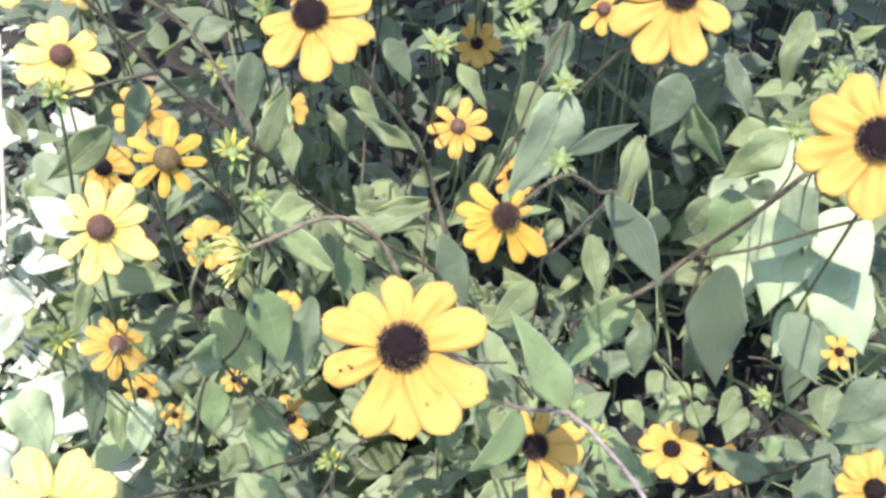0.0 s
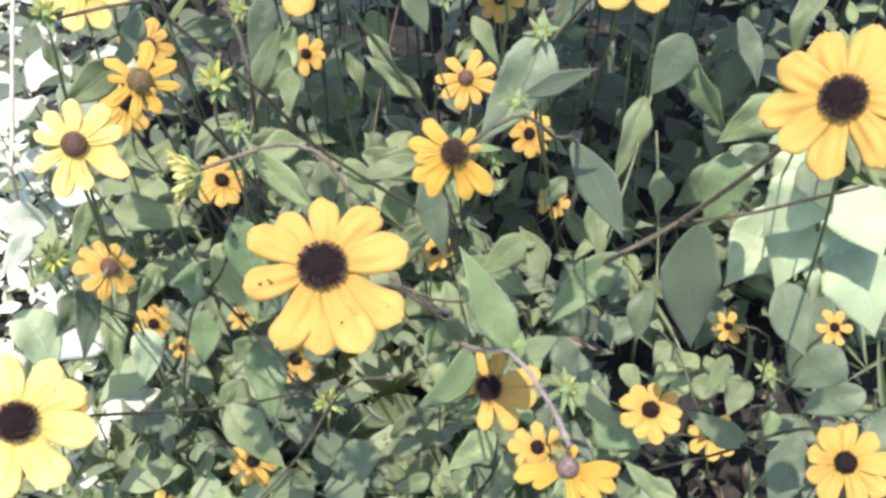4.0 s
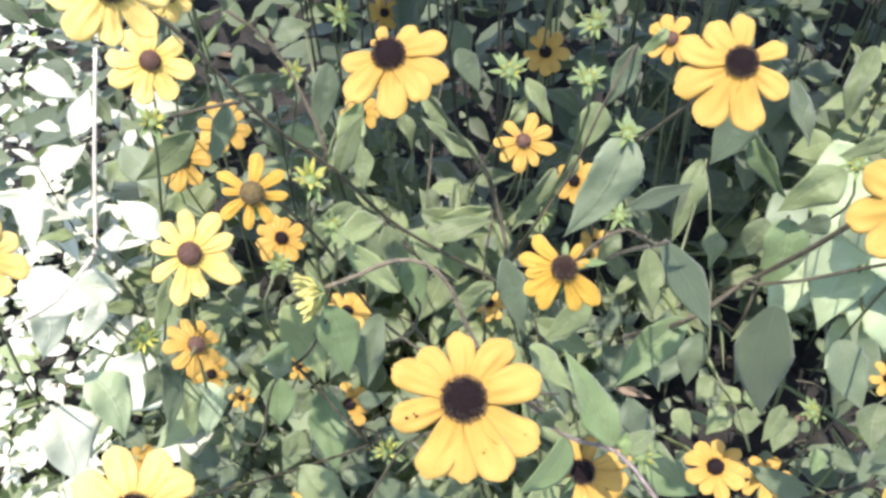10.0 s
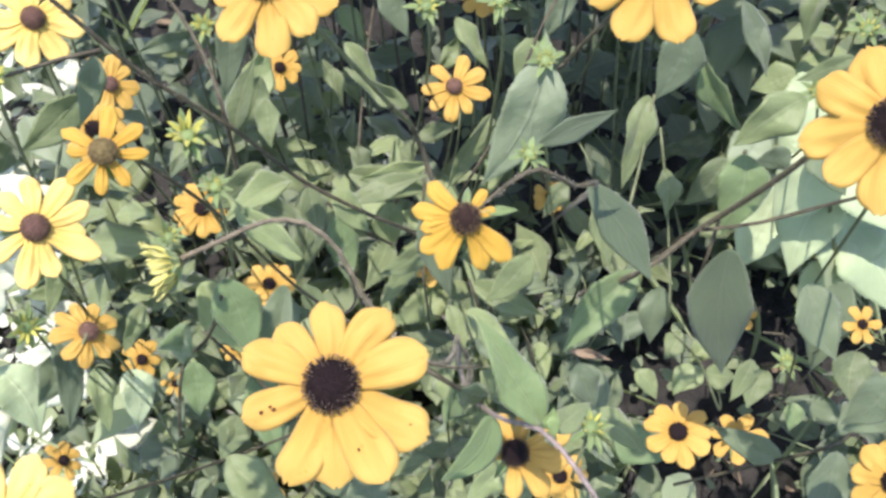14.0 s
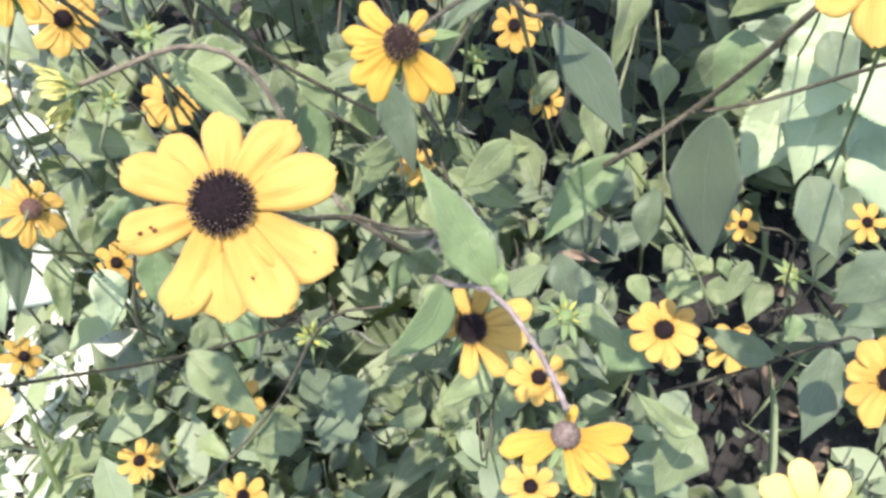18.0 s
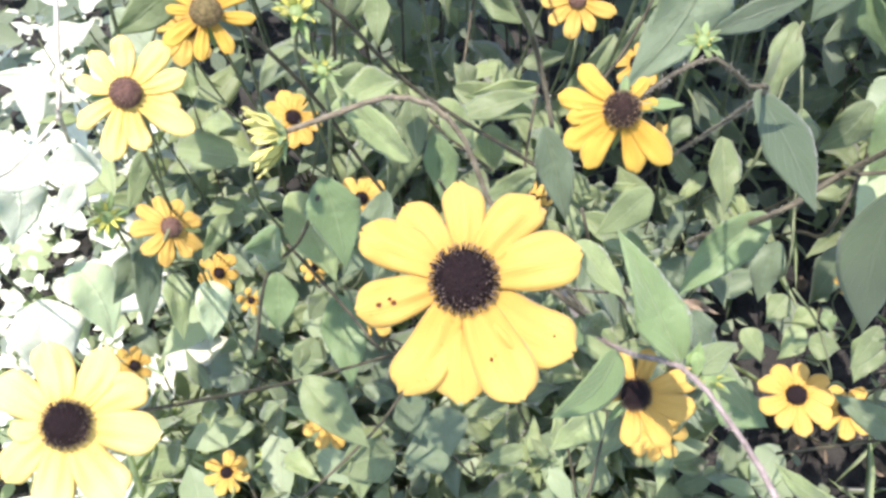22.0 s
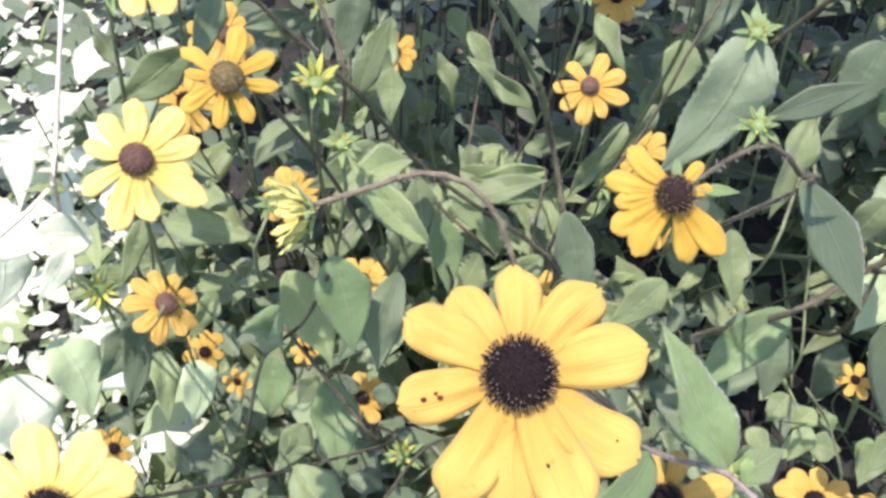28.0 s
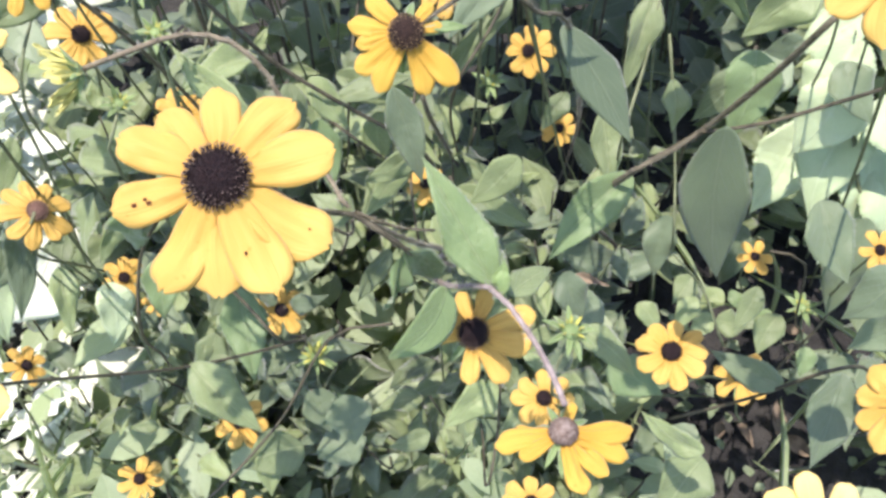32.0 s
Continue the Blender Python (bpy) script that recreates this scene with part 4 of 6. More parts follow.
# buds
plant = stalk("green bud of a coneflower on a thin stem", [(-0.1053, 0.8635, -0.0050), (-0.0355, 0.6179, 0.4067), (-0.0057, 0.4532, 0.6560), (-0.0045, 0.4429, 0.6981)], 0.0012, 0.0008, STEM_GREEN, 0, "bud_stalk", "flower bud", "coneflower buds")
add_bud(plant, (-0.0042, 0.4408, 0.7037), (0.04, -0.36, 0.93), 0.0119, 10, 43, 0.00)
plant = stalk("green bud of a coneflower on a thin stem", [(-0.0302, 0.7675, -0.0050), (0.0172, 0.5220, 0.4562), (0.0319, 0.3589, 0.7358), (0.0312, 0.3488, 0.7780)], 0.0012, 0.0008, STEM_GREEN, 0, "bud_stalk", "flower bud", "coneflower buds")
add_bud(plant, (0.0311, 0.3468, 0.7837), (-0.02, -0.35, 0.94), 0.0091, 10, 44, 0.00)
plant = stalk("green bud of a coneflower on a thin stem", [(0.1268, 0.7695, -0.0050), (0.0761, 0.5038, 0.4536), (0.0499, 0.3260, 0.7316), (0.0481, 0.3176, 0.7743)], 0.0012, 0.0008, STEM_GREEN, 0, "bud_stalk", "flower bud", "coneflower buds")
add_bud(plant, (0.0477, 0.3159, 0.7800), (-0.06, -0.29, 0.96), 0.0078, 10, 45, 0.00)
plant = stalk("green bud of a coneflower on a thin stem", [(0.1348, 0.8832, -0.0050), (0.0794, 0.6839, 0.3837), (0.0552, 0.5503, 0.6189), (0.0530, 0.5379, 0.6601)], 0.0012, 0.0008, STEM_GREEN, 0, "bud_stalk", "flower bud", "coneflower buds")
add_bud(plant, (0.0525, 0.5353, 0.6655), (-0.08, -0.43, 0.90), 0.0121, 10, 46, 0.00)
plant = stalk("green bud of a coneflower on a thin stem", [(-0.1724, 0.6518, -0.0050), (-0.1392, 0.4505, 0.4336), (-0.1040, 0.3217, 0.6993), (-0.0981, 0.3137, 0.7415)], 0.0012, 0.0008, STEM_GREEN, 0, "bud_stalk", "flower bud", "coneflower buds")
add_bud(plant, (-0.0969, 0.3120, 0.7472), (0.21, -0.28, 0.94), 0.0105, 11, 47, 0.45)
plant = stalk("half-open pale green-yellow coneflower head nodding on an arching hairy branch", [(-0.0300, 0.7200, -0.0050), (0.0010, 0.4300, 0.4120), (0.0080, 0.2600, 0.6550), (-0.0033, 0.2145, 0.7335), (-0.0097, 0.2190, 0.7427), (-0.0187, 0.2246, 0.7598), (-0.0252, 0.2304, 0.7776), (-0.0348, 0.2337, 0.7883), (-0.0466, 0.2301, 0.7944), (-0.0575, 0.2216, 0.7969), (-0.0716, 0.2155, 0.7950)], 0.0010, 0.0008, STEM_TAN, 2400)
petals = add_head(plant, (-0.0737, 0.2133, 0.7949), (-0.90, -0.40, 0.12), 0.0150, cone="green", cone_r=0.26, mat=LEMON, petals=15, breadth=0.22, droop=-58, bracts=12, seed=48)
plant = stalk("green bud of a coneflower on a thin stem", [(-0.2067, 0.6300, -0.0050), (-0.1740, 0.4337, 0.3937), (-0.1361, 0.3110, 0.6350), (-0.1245, 0.3105, 0.6765)], 0.0012, 0.0008, STEM_GREEN, 0, "bud_stalk", "flower bud", "coneflower buds")
add_bud(plant, (-0.1221, 0.3103, 0.6820), (0.40, -0.02, 0.92), 0.0088, 10, 49, 0.00)
plant = stalk("green bud of a coneflower on a thin stem", [(0.0259, 0.8632, -0.0050), (0.0274, 0.6699, 0.2676), (0.0270, 0.5411, 0.4317), (0.0276, 0.5318, 0.4741)], 0.0012, 0.0008, STEM_GREEN, 0, "bud_stalk", "flower bud", "coneflower buds")
add_bud(plant, (0.0277, 0.5299, 0.4798), (0.02, -0.32, 0.95), 0.0123, 10, 50, 0.00)
plant = stalk("green bud of a coneflower on a thin stem", [(0.0110, 0.6789, -0.0050), (-0.0119, 0.5375, 0.2512), (-0.0167, 0.4441, 0.4052), (-0.0146, 0.4384, 0.4485)], 0.0012, 0.0008, STEM_GREEN, 0, "bud_stalk", "flower bud", "coneflower buds")
add_bud(plant, (-0.0141, 0.4372, 0.4544), (0.07, -0.20, 0.98), 0.0101, 10, 51, 0.35)
plant = stalk("green bud of a coneflower on a thin stem", [(-0.3455, 0.3891, -0.0050), (-0.2665, 0.3578, 0.1204), (-0.2242, 0.3289, 0.1942), (-0.2166, 0.3313, 0.2370)], 0.0012, 0.0008, STEM_GREEN, 0, "bud_stalk", "flower bud", "coneflower buds")
add_bud(plant, (-0.2150, 0.3319, 0.2428), (0.26, 0.08, 0.96), 0.0116, 10, 52, 0.35)
plant = stalk("green bud of a coneflower on a thin stem", [(0.3767, 0.5720, -0.0050), (0.3134, 0.4881, 0.1842), (0.2739, 0.4305, 0.2971), (0.2656, 0.4297, 0.3398)], 0.0012, 0.0008, STEM_GREEN, 0, "bud_stalk", "flower bud", "coneflower buds")
add_bud(plant, (0.2639, 0.4295, 0.3456), (-0.29, -0.03, 0.96), 0.0131, 10, 53, 0.00)
plant = stalk("green bud of a coneflower on a thin stem", [(-0.2794, 0.5698, -0.0050), (-0.1564, 0.4104, 0.4287), (-0.0899, 0.2980, 0.6914), (-0.0852, 0.2917, 0.7344)], 0.0012, 0.0008, STEM_GREEN, 0, "bud_stalk", "flower bud", "coneflower buds")
add_bud(plant, (-0.0843, 0.2904, 0.7402), (0.16, -0.22, 0.96), 0.0075, 10, 54, 0.00)
plant = stalk("green bud of a coneflower on a thin stem", [(0.1283, 0.4938, -0.0050), (0.0913, 0.3453, 0.3439), (0.0670, 0.2462, 0.5546), (0.0723, 0.2492, 0.5980)], 0.0012, 0.0008, STEM_GREEN, 0, "bud_stalk", "flower bud", "coneflower buds")
add_bud(plant, (0.0733, 0.2499, 0.6038), (0.18, 0.10, 0.98), 0.0123, 10, 55, 0.00)
plant = stalk("green bud of a coneflower on a thin stem", [(-0.1036, 0.5991, -0.0050), (-0.1053, 0.4512, 0.2057), (-0.0925, 0.3573, 0.3318), (-0.0900, 0.3561, 0.3756)], 0.0012, 0.0008, STEM_GREEN, 0, "bud_stalk", "flower bud", "coneflower buds")
add_bud(plant, (-0.0895, 0.3558, 0.3816), (0.08, -0.04, 1.00), 0.0136, 10, 56, 0.30)
plant = stalk("green bud of a coneflower on a thin stem", [(-0.3174, 0.9681, -0.0050), (-0.2019, 0.7660, 0.3472), (-0.1424, 0.6267, 0.5600), (-0.1368, 0.6152, 0.6011)], 0.0012, 0.0008, STEM_GREEN, 0, "bud_stalk", "flower bud", "coneflower buds")
add_bud(plant, (-0.1357, 0.6128, 0.6065), (0.19, -0.40, 0.90), 0.0139, 10, 57, 0.00)
plant = stalk("green bud of a coneflower on a thin stem", [(-0.3386, 0.8903, -0.0050), (-0.2349, 0.7093, 0.3317), (-0.1766, 0.5848, 0.5350), (-0.1710, 0.5743, 0.5765)], 0.0012, 0.0008, STEM_GREEN, 0, "bud_stalk", "flower bud", "coneflower buds")
add_bud(plant, (-0.1698, 0.5721, 0.5819), (0.19, -0.36, 0.91), 0.0122, 10, 58, 0.30)
plant = stalk("green bud of a coneflower on a thin stem", [(-0.3978, 0.5429, -0.0050), (-0.2913, 0.4039, 0.3750), (-0.2183, 0.3129, 0.6049), (-0.2034, 0.2938, 0.6359)], 0.0012, 0.0008, STEM_GREEN, 0, "bud_stalk", "flower bud", "coneflower buds")
add_bud(plant, (-0.2003, 0.2899, 0.6392), (0.51, -0.66, 0.55), 0.0108, 10, 59, 0.20)
plant = stalk("green bud of a coneflower on a thin stem", [(-0.4256, 0.5928, -0.0050), (-0.2683, 0.4347, 0.4560), (-0.1750, 0.3218, 0.7355), (-0.1656, 0.3136, 0.7767)], 0.0012, 0.0008, STEM_GREEN, 0, "bud_stalk", "flower bud", "coneflower buds")
add_bud(plant, (-0.1637, 0.3119, 0.7821), (0.32, -0.28, 0.90), 0.0086, 10, 60, 0.40)
plant = stalk("green bud of a coneflower on a thin stem", [(0.4025, 0.7533, -0.0050), (0.3048, 0.5745, 0.3908), (0.2413, 0.4545, 0.6304), (0.2323, 0.4461, 0.6717)], 0.0012, 0.0008, STEM_GREEN, 0, "bud_stalk", "flower bud", "coneflower buds")
add_bud(plant, (0.2304, 0.4444, 0.6771), (-0.31, -0.29, 0.91), 0.0111, 10, 61, 0.00)
plant = stalk("green bud of a coneflower on a thin stem", [(0.3527, 0.8712, -0.0050), (0.2792, 0.6065, 0.3732), (0.2174, 0.4360, 0.6019), (0.2093, 0.4289, 0.6439)], 0.0012, 0.0008, STEM_GREEN, 0, "bud_stalk", "flower bud", "coneflower buds")
add_bud(plant, (0.2076, 0.4275, 0.6494), (-0.28, -0.24, 0.93), 0.0104, 10, 62, 0.00)
# long stems with their leaves
plant = stalk("long dark hairy coneflower stem with opposite leaves", [(-0.0902, 0.8347, -0.0050), (-0.0617, 0.6040, 0.3028), (-0.0393, 0.4372, 0.5046), (-0.0686, 0.4285, 0.5517), (-0.0883, 0.4345, 0.5733)], 0.0013, 0.0010, STEM, 1800)
add_leaf(plant, (-0.0838, 0.3869, 0.5987), (-0.1214, 0.3928, 0.6131), (0.13, -0.74, 0.66), 0.0173, 4, LEAF)
add_leaf(plant, (-0.0911, 0.4527, 0.5494), (-0.0978, 0.3977, 0.5093), (0.32, -0.58, 0.75), 0.0266, 5, LEAF)
add_leaf(plant, (-0.0560, 0.4147, 0.5777), (-0.0093, 0.4299, 0.5870), (-0.07, -0.36, 0.93), 0.0180, 1, LEAF)
add_leaf(plant, (-0.0415, 0.4597, 0.5222), (-0.0355, 0.4347, 0.5025), (0.39, -0.51, 0.77), 0.0262, 2, LEAF)
add_leaf(plant, (-0.0098, 0.4013, 0.5513), (-0.0403, 0.3827, 0.5397), (0.24, -0.76, 0.60), 0.0183, 3, LEAF)
plant = stalk("long dark hairy coneflower stem with opposite leaves", [(-0.2928, 0.8055, -0.0050), (-0.1818, 0.5693, 0.3999), (-0.1101, 0.3951, 0.6665), (-0.1282, 0.4420, 0.6745), (-0.1532, 0.4764, 0.6913), (-0.1788, 0.4827, 0.7116)], 0.0015, 0.0011, STEM, 1800)
add_leaf(plant, (-0.0967, 0.4547, 0.6663), (-0.1145, 0.4246, 0.6397), (0.49, -0.72, 0.49), 0.0198, 5, LEAF)
add_leaf(plant, (-0.1463, 0.3610, 0.7480), (-0.1536, 0.3377, 0.7280), (0.53, -0.64, 0.55), 0.0141, 0, LEAF_BLUE_SHADE)
add_leaf(plant, (-0.2155, 0.5084, 0.6203), (-0.2411, 0.4700, 0.5942), (0.62, -0.68, 0.40), 0.0131, 1, LEAF)
plant = stalk("long dark hairy coneflower stem with opposite leaves", [(0.0070, 0.7937, -0.0050), (-0.0029, 0.5678, 0.3474), (-0.0018, 0.4047, 0.5790), (-0.0044, 0.4037, 0.6040), (-0.0138, 0.4137, 0.6400), (-0.0198, 0.3710, 0.7030)], 0.0014, 0.0015, STEM, 1800)
add_leaf(plant, (-0.0241, 0.4931, 0.5781), (-0.0668, 0.5090, 0.5992), (-0.11, -0.89, 0.45), 0.0158, 4, LEAF)
plant = stalk("long dark hairy coneflower stem with opposite leaves", [(0.1971, 0.7062, -0.0050), (0.1244, 0.5238, 0.3061), (0.0854, 0.3891, 0.5101), (0.1026, 0.3304, 0.6178), (0.1359, 0.3607, 0.6104), (0.1577, 0.3427, 0.6690), (0.1697, 0.3270, 0.7164)], 0.0020, 0.0015, STEM, 1800)
add_leaf(plant, (0.1046, 0.3426, 0.6030), (0.0667, 0.3029, 0.5832), (0.25, -0.42, 0.87), 0.0260, 2, LEAF_MID)
add_leaf(plant, (0.1275, 0.2862, 0.6986), (0.1353, 0.2662, 0.6166), (-0.28, -0.82, 0.50), 0.0300, 8, LEAF_BLUE_SHADE)
add_leaf(plant, (0.1757, 0.3662, 0.6697), (0.1595, 0.3640, 0.6616), (-0.10, -0.89, 0.44), 0.0152, 3, LEAF_BLUE_SHADE)
add_leaf(plant, (0.2891, 0.4480, 0.4340), (0.2730, 0.4080, 0.3633), (-0.24, -0.82, 0.52), 0.0378, 4, LEAF_BLUE_SHADE)
plant = stalk("thin brown branch of a coneflower", [(0.1903, 0.7588, -0.0050), (0.1698, 0.5313, 0.3565), (0.1365, 0.3728, 0.5941), (0.1467, 0.3615, 0.6137), (0.1679, 0.3547, 0.6274), (0.1940, 0.3497, 0.6465), (0.2197, 0.3370, 0.6757)], 0.0012, 0.0010, STEM, 0)
add_leaf(plant, (0.0483, 0.3161, 0.7802), (0.0269, 0.2790, 0.7479), (0.27, -0.72, 0.64), 0.0285, 3, LEAF_PALEGREEN)
add_leaf(plant, (0.0704, 0.3861, 0.7828), (0.0583, 0.3775, 0.7709), (0.16, -0.87, 0.46), 0.0083, 3, LEAF)
add_leaf(plant, (0.1866, 0.3933, 0.6802), (0.1525, 0.3806, 0.6564), (-0.07, -0.84, 0.54), 0.0262, 4, LEAF)
add_leaf(plant, (0.2133, 0.4753, 0.7018), (0.1969, 0.4485, 0.6648), (-0.60, -0.50, 0.63), 0.0197, 5, LEAF)
add_leaf(plant, (0.2070, 0.4023, 0.6981), (0.1812, 0.4000, 0.6840), (-0.18, -0.87, 0.46), 0.0116, 0, LEAF)
add_leaf(plant, (0.2072, 0.3552, 0.5680), (0.2228, 0.3156, 0.5513), (0.00, -0.39, 0.92), 0.0311, 2, LEAF_BLUE_SHADE)
add_leaf(plant, (0.1820, 0.2259, 0.6921), (0.1643, 0.2120, 0.6785), (-0.10, -0.63, 0.77), 0.0214, 3, LEAF_BLUE_SHADE)
plant = stalk("thin dark stem of a coneflower", [(-0.3565, 0.4427, -0.0050), (-0.2518, 0.3413, 0.1900), (-0.1798, 0.2646, 0.3166), (-0.1084, 0.3003, 0.3870), (-0.0652, 0.3273, 0.4584), (-0.0244, 0.3293, 0.4754)], 0.0012, 0.0010, STEM, 0)
add_leaf(plant, (-0.0544, 0.2847, 0.6990), (-0.0868, 0.2987, 0.7259), (0.01, -0.88, 0.48), 0.0153, 1, LEAF)
add_leaf(plant, (-0.0937, 0.2994, 0.3607), (-0.1302, 0.2778, 0.3614), (0.37, -0.61, 0.70), 0.0407, 2, LEAF)
add_leaf(plant, (-0.0664, 0.3100, 0.3047), (-0.0842, 0.3432, 0.3223), (-0.15, -0.52, 0.84), 0.0396, 5, LEAF_BLUE_SHADE)
plant = stalk("thin dark stem of a coneflower", [(0.4586, 0.5403, -0.0050), (0.3097, 0.3823, 0.3318), (0.2068, 0.2639, 0.5529), (0.1785, 0.2818, 0.4838), (0.1430, 0.2914, 0.4359)], 0.0012, 0.0010, STEM, 0)
add_leaf(plant, (0.1888, 0.2727, 0.5165), (0.1522, 0.2922, 0.5175), (-0.35, -0.68, 0.64), 0.0203, 0, LEAF_BLUE_SHADE)
add_leaf(plant, (0.2007, 0.2527, 0.5686), (0.1870, 0.2134, 0.5460), (0.04, -0.51, 0.86), 0.0264, 1, LEAF_BLUE_SHADE)
add_leaf(plant, (0.2260, 0.2587, 0.6063), (0.1972, 0.2503, 0.5898), (-0.17, -0.73, 0.67), 0.0228, 2, LEAF_BLUE_SHADE)
add_leaf(plant, (0.1303, 0.2041, 0.5834), (0.1016, 0.2179, 0.5848), (-0.33, -0.75, 0.58), 0.0142, 3, LEAF)
add_leaf(plant, (0.1392, 0.2219, 0.5375), (0.1197, 0.1951, 0.5240), (0.13, -0.52, 0.84), 0.0291, 4, LEAF)
plant = stalk("thin dark stem of a coneflower", [(-0.1612, 0.5830, -0.0050), (-0.1320, 0.4406, 0.2589), (-0.1024, 0.3408, 0.4315), (-0.1206, 0.3489, 0.4618), (-0.1409, 0.3576, 0.4948), (-0.1574, 0.3689, 0.5062)], 0.0014, 0.0011, STEM, 0)
add_leaf(plant, (-0.1534, 0.3837, 0.5390), (-0.1197, 0.3455, 0.5060), (0.49, -0.28, 0.83), 0.0368, 1, LEAF)
add_leaf(plant, (-0.0973, 0.3807, 0.5223), (-0.1165, 0.3461, 0.5056), (0.47, -0.58, 0.66), 0.0276, 2, LEAF_BLUE_SHADE)
add_leaf(plant, (-0.1997, 0.3046, 0.6080), (-0.1873, 0.2635, 0.5805), (0.67, -0.26, 0.70), 0.0198, 3, LEAF_BLUE_SHADE)
add_leaf(plant, (-0.2121, 0.3299, 0.5287), (-0.2011, 0.2974, 0.5076), (0.64, -0.26, 0.73), 0.0184, 4, LEAF)
add_leaf(plant, (-0.1511, 0.3605, 0.4062), (-0.1625, 0.3345, 0.3970), (0.52, -0.48, 0.71), 0.0198, 5, LEAF)
add_leaf(plant, (-0.1998, 0.3380, 0.6300), (-0.2042, 0.3102, 0.6137), (0.69, -0.45, 0.57), 0.0132, 0, LEAF)
add_leaf(plant, (-0.1298, 0.3775, 0.5036), (-0.0828, 0.3869, 0.4997), (0.12, -0.21, 0.97), 0.0190, 1, LEAF)
plant = stalk("long dark hairy coneflower stem with opposite leaves", [(-0.0604, 0.8962, -0.0050), (-0.0135, 0.6749, 0.3089), (0.0059, 0.5142, 0.5148), (0.0103, 0.5392, 0.5679), (0.0091, 0.5448, 0.6045)], 0.0010, 0.0008, STEM_GREEN, 0)
add_leaf(plant, (-0.0685, 0.5500, 0.5850), (-0.0437, 0.5263, 0.5561), (0.36, -0.54, 0.76), 0.0162, 3, LEAF)
add_leaf(plant, (0.0085, 0.5316, 0.6199), (0.0299, 0.5097, 0.5959), (0.25, -0.59, 0.77), 0.0146, 4, LEAF)
add_leaf(plant, (0.0102, 0.5240, 0.6109), (-0.0071, 0.5056, 0.5904), (0.28, -0.82, 0.50), 0.0120, 5, LEAF)
add_leaf(plant, (0.0552, 0.4828, 0.6441), (0.0464, 0.4617, 0.6198), (0.24, -0.77, 0.59), 0.0247, 0, LEAF)
add_leaf(plant, (0.0300, 0.4752, 0.5891), (0.0046, 0.4382, 0.5547), (0.35, -0.76, 0.56), 0.0184, 2, LEAF)
add_leaf(plant, (0.0427, 0.4600, 0.6177), (0.0252, 0.4356, 0.5928), (0.39, -0.78, 0.49), 0.0120, 3, LEAF)
add_leaf(plant, (-0.0551, 0.4846, 0.5182), (-0.0695, 0.5005, 0.5342), (-0.20, -0.78, 0.60), 0.0142, 4, LEAF)
add_leaf(plant, (-0.0938, 0.5849, 0.5379), (-0.0774, 0.5618, 0.5106), (0.42, -0.55, 0.72), 0.0133, 5, LEAF)
add_leaf(plant, (0.1343, 0.4346, 0.6891), (0.1166, 0.4135, 0.6594), (0.06, -0.83, 0.56), 0.0285, 0, LEAF_BLUE_SHADE)
add_leaf(plant, (0.1009, 0.4552, 0.5279), (0.1077, 0.4159, 0.4999), (0.17, -0.55, 0.82), 0.0229, 1, LEAF)
add_leaf(plant, (0.1758, 0.4483, 0.5723), (0.1523, 0.4281, 0.5466), (0.00, -0.79, 0.62), 0.0247, 3, LEAF)
add_leaf(plant, (0.0786, 0.4525, 0.5476), (0.0632, 0.4352, 0.5311), (0.17, -0.75, 0.63), 0.0158, 4, LEAF)
add_leaf(plant, (0.0189, 0.3560, 0.5333), (0.0435, 0.3233, 0.5165), (0.23, -0.31, 0.92), 0.0256, 5, LEAF_BLUE_SHADE)
add_leaf(plant, (0.0011, 0.3703, 0.5300), (0.0118, 0.3460, 0.5155), (0.31, -0.38, 0.87), 0.0136, 0, LEAF)
add_leaf(plant, (0.0876, 0.3543, 0.4818), (0.0986, 0.3218, 0.4672), (0.17, -0.35, 0.92), 0.0228, 1, LEAF_BLUE_SHADE)
add_leaf(plant, (0.1320, 0.3866, 0.4158), (0.1464, 0.3674, 0.4092), (0.08, -0.27, 0.96), 0.0180, 3, LEAF)
add_leaf(plant, (0.1689, 0.3859, 0.4251), (0.1564, 0.3673, 0.4118), (0.06, -0.61, 0.79), 0.0180, 4, LEAF)
plant = stalk("long dark hairy coneflower stem with opposite leaves", [(-0.3111, 0.7547, -0.0050), (-0.2038, 0.5680, 0.3440), (-0.1368, 0.4287, 0.5734), (-0.1196, 0.4570, 0.6259), (-0.1057, 0.4808, 0.6495)], 0.0010, 0.0008, STEM_GREEN, 0)
add_leaf(plant, (-0.0591, 0.3847, 0.6254), (-0.0374, 0.3689, 0.6085), (0.34, -0.43, 0.84), 0.0190, 2, LEAF)
add_leaf(plant, (-0.0970, 0.3919, 0.6400), (-0.1258, 0.3669, 0.6247), (0.42, -0.78, 0.47), 0.0222, 3, LEAF)
add_leaf(plant, (-0.2007, 0.2994, 0.6000), (-0.2087, 0.2726, 0.5860), (0.64, -0.50, 0.58), 0.0222, 5, LEAF_BLUE_SHADE)
add_leaf(plant, (0.0497, 0.3568, 0.5978), (0.0236, 0.3374, 0.5811), (0.20, -0.78, 0.60), 0.0222, 0, LEAF)
add_leaf(plant, (-0.0639, 0.3199, 0.3977), (-0.0531, 0.2912, 0.3826), (0.41, -0.30, 0.86), 0.0357, 1, LEAF_BLUE_SHADE)
add_leaf(plant, (0.0830, 0.2944, 0.5332), (0.1139, 0.2731, 0.5262), (0.06, -0.24, 0.97), 0.0197, 3, LEAF)
add_leaf(plant, (-0.0950, 0.4245, 0.6742), (-0.1075, 0.4020, 0.6531), (0.48, -0.73, 0.49), 0.0190, 5, LEAF)
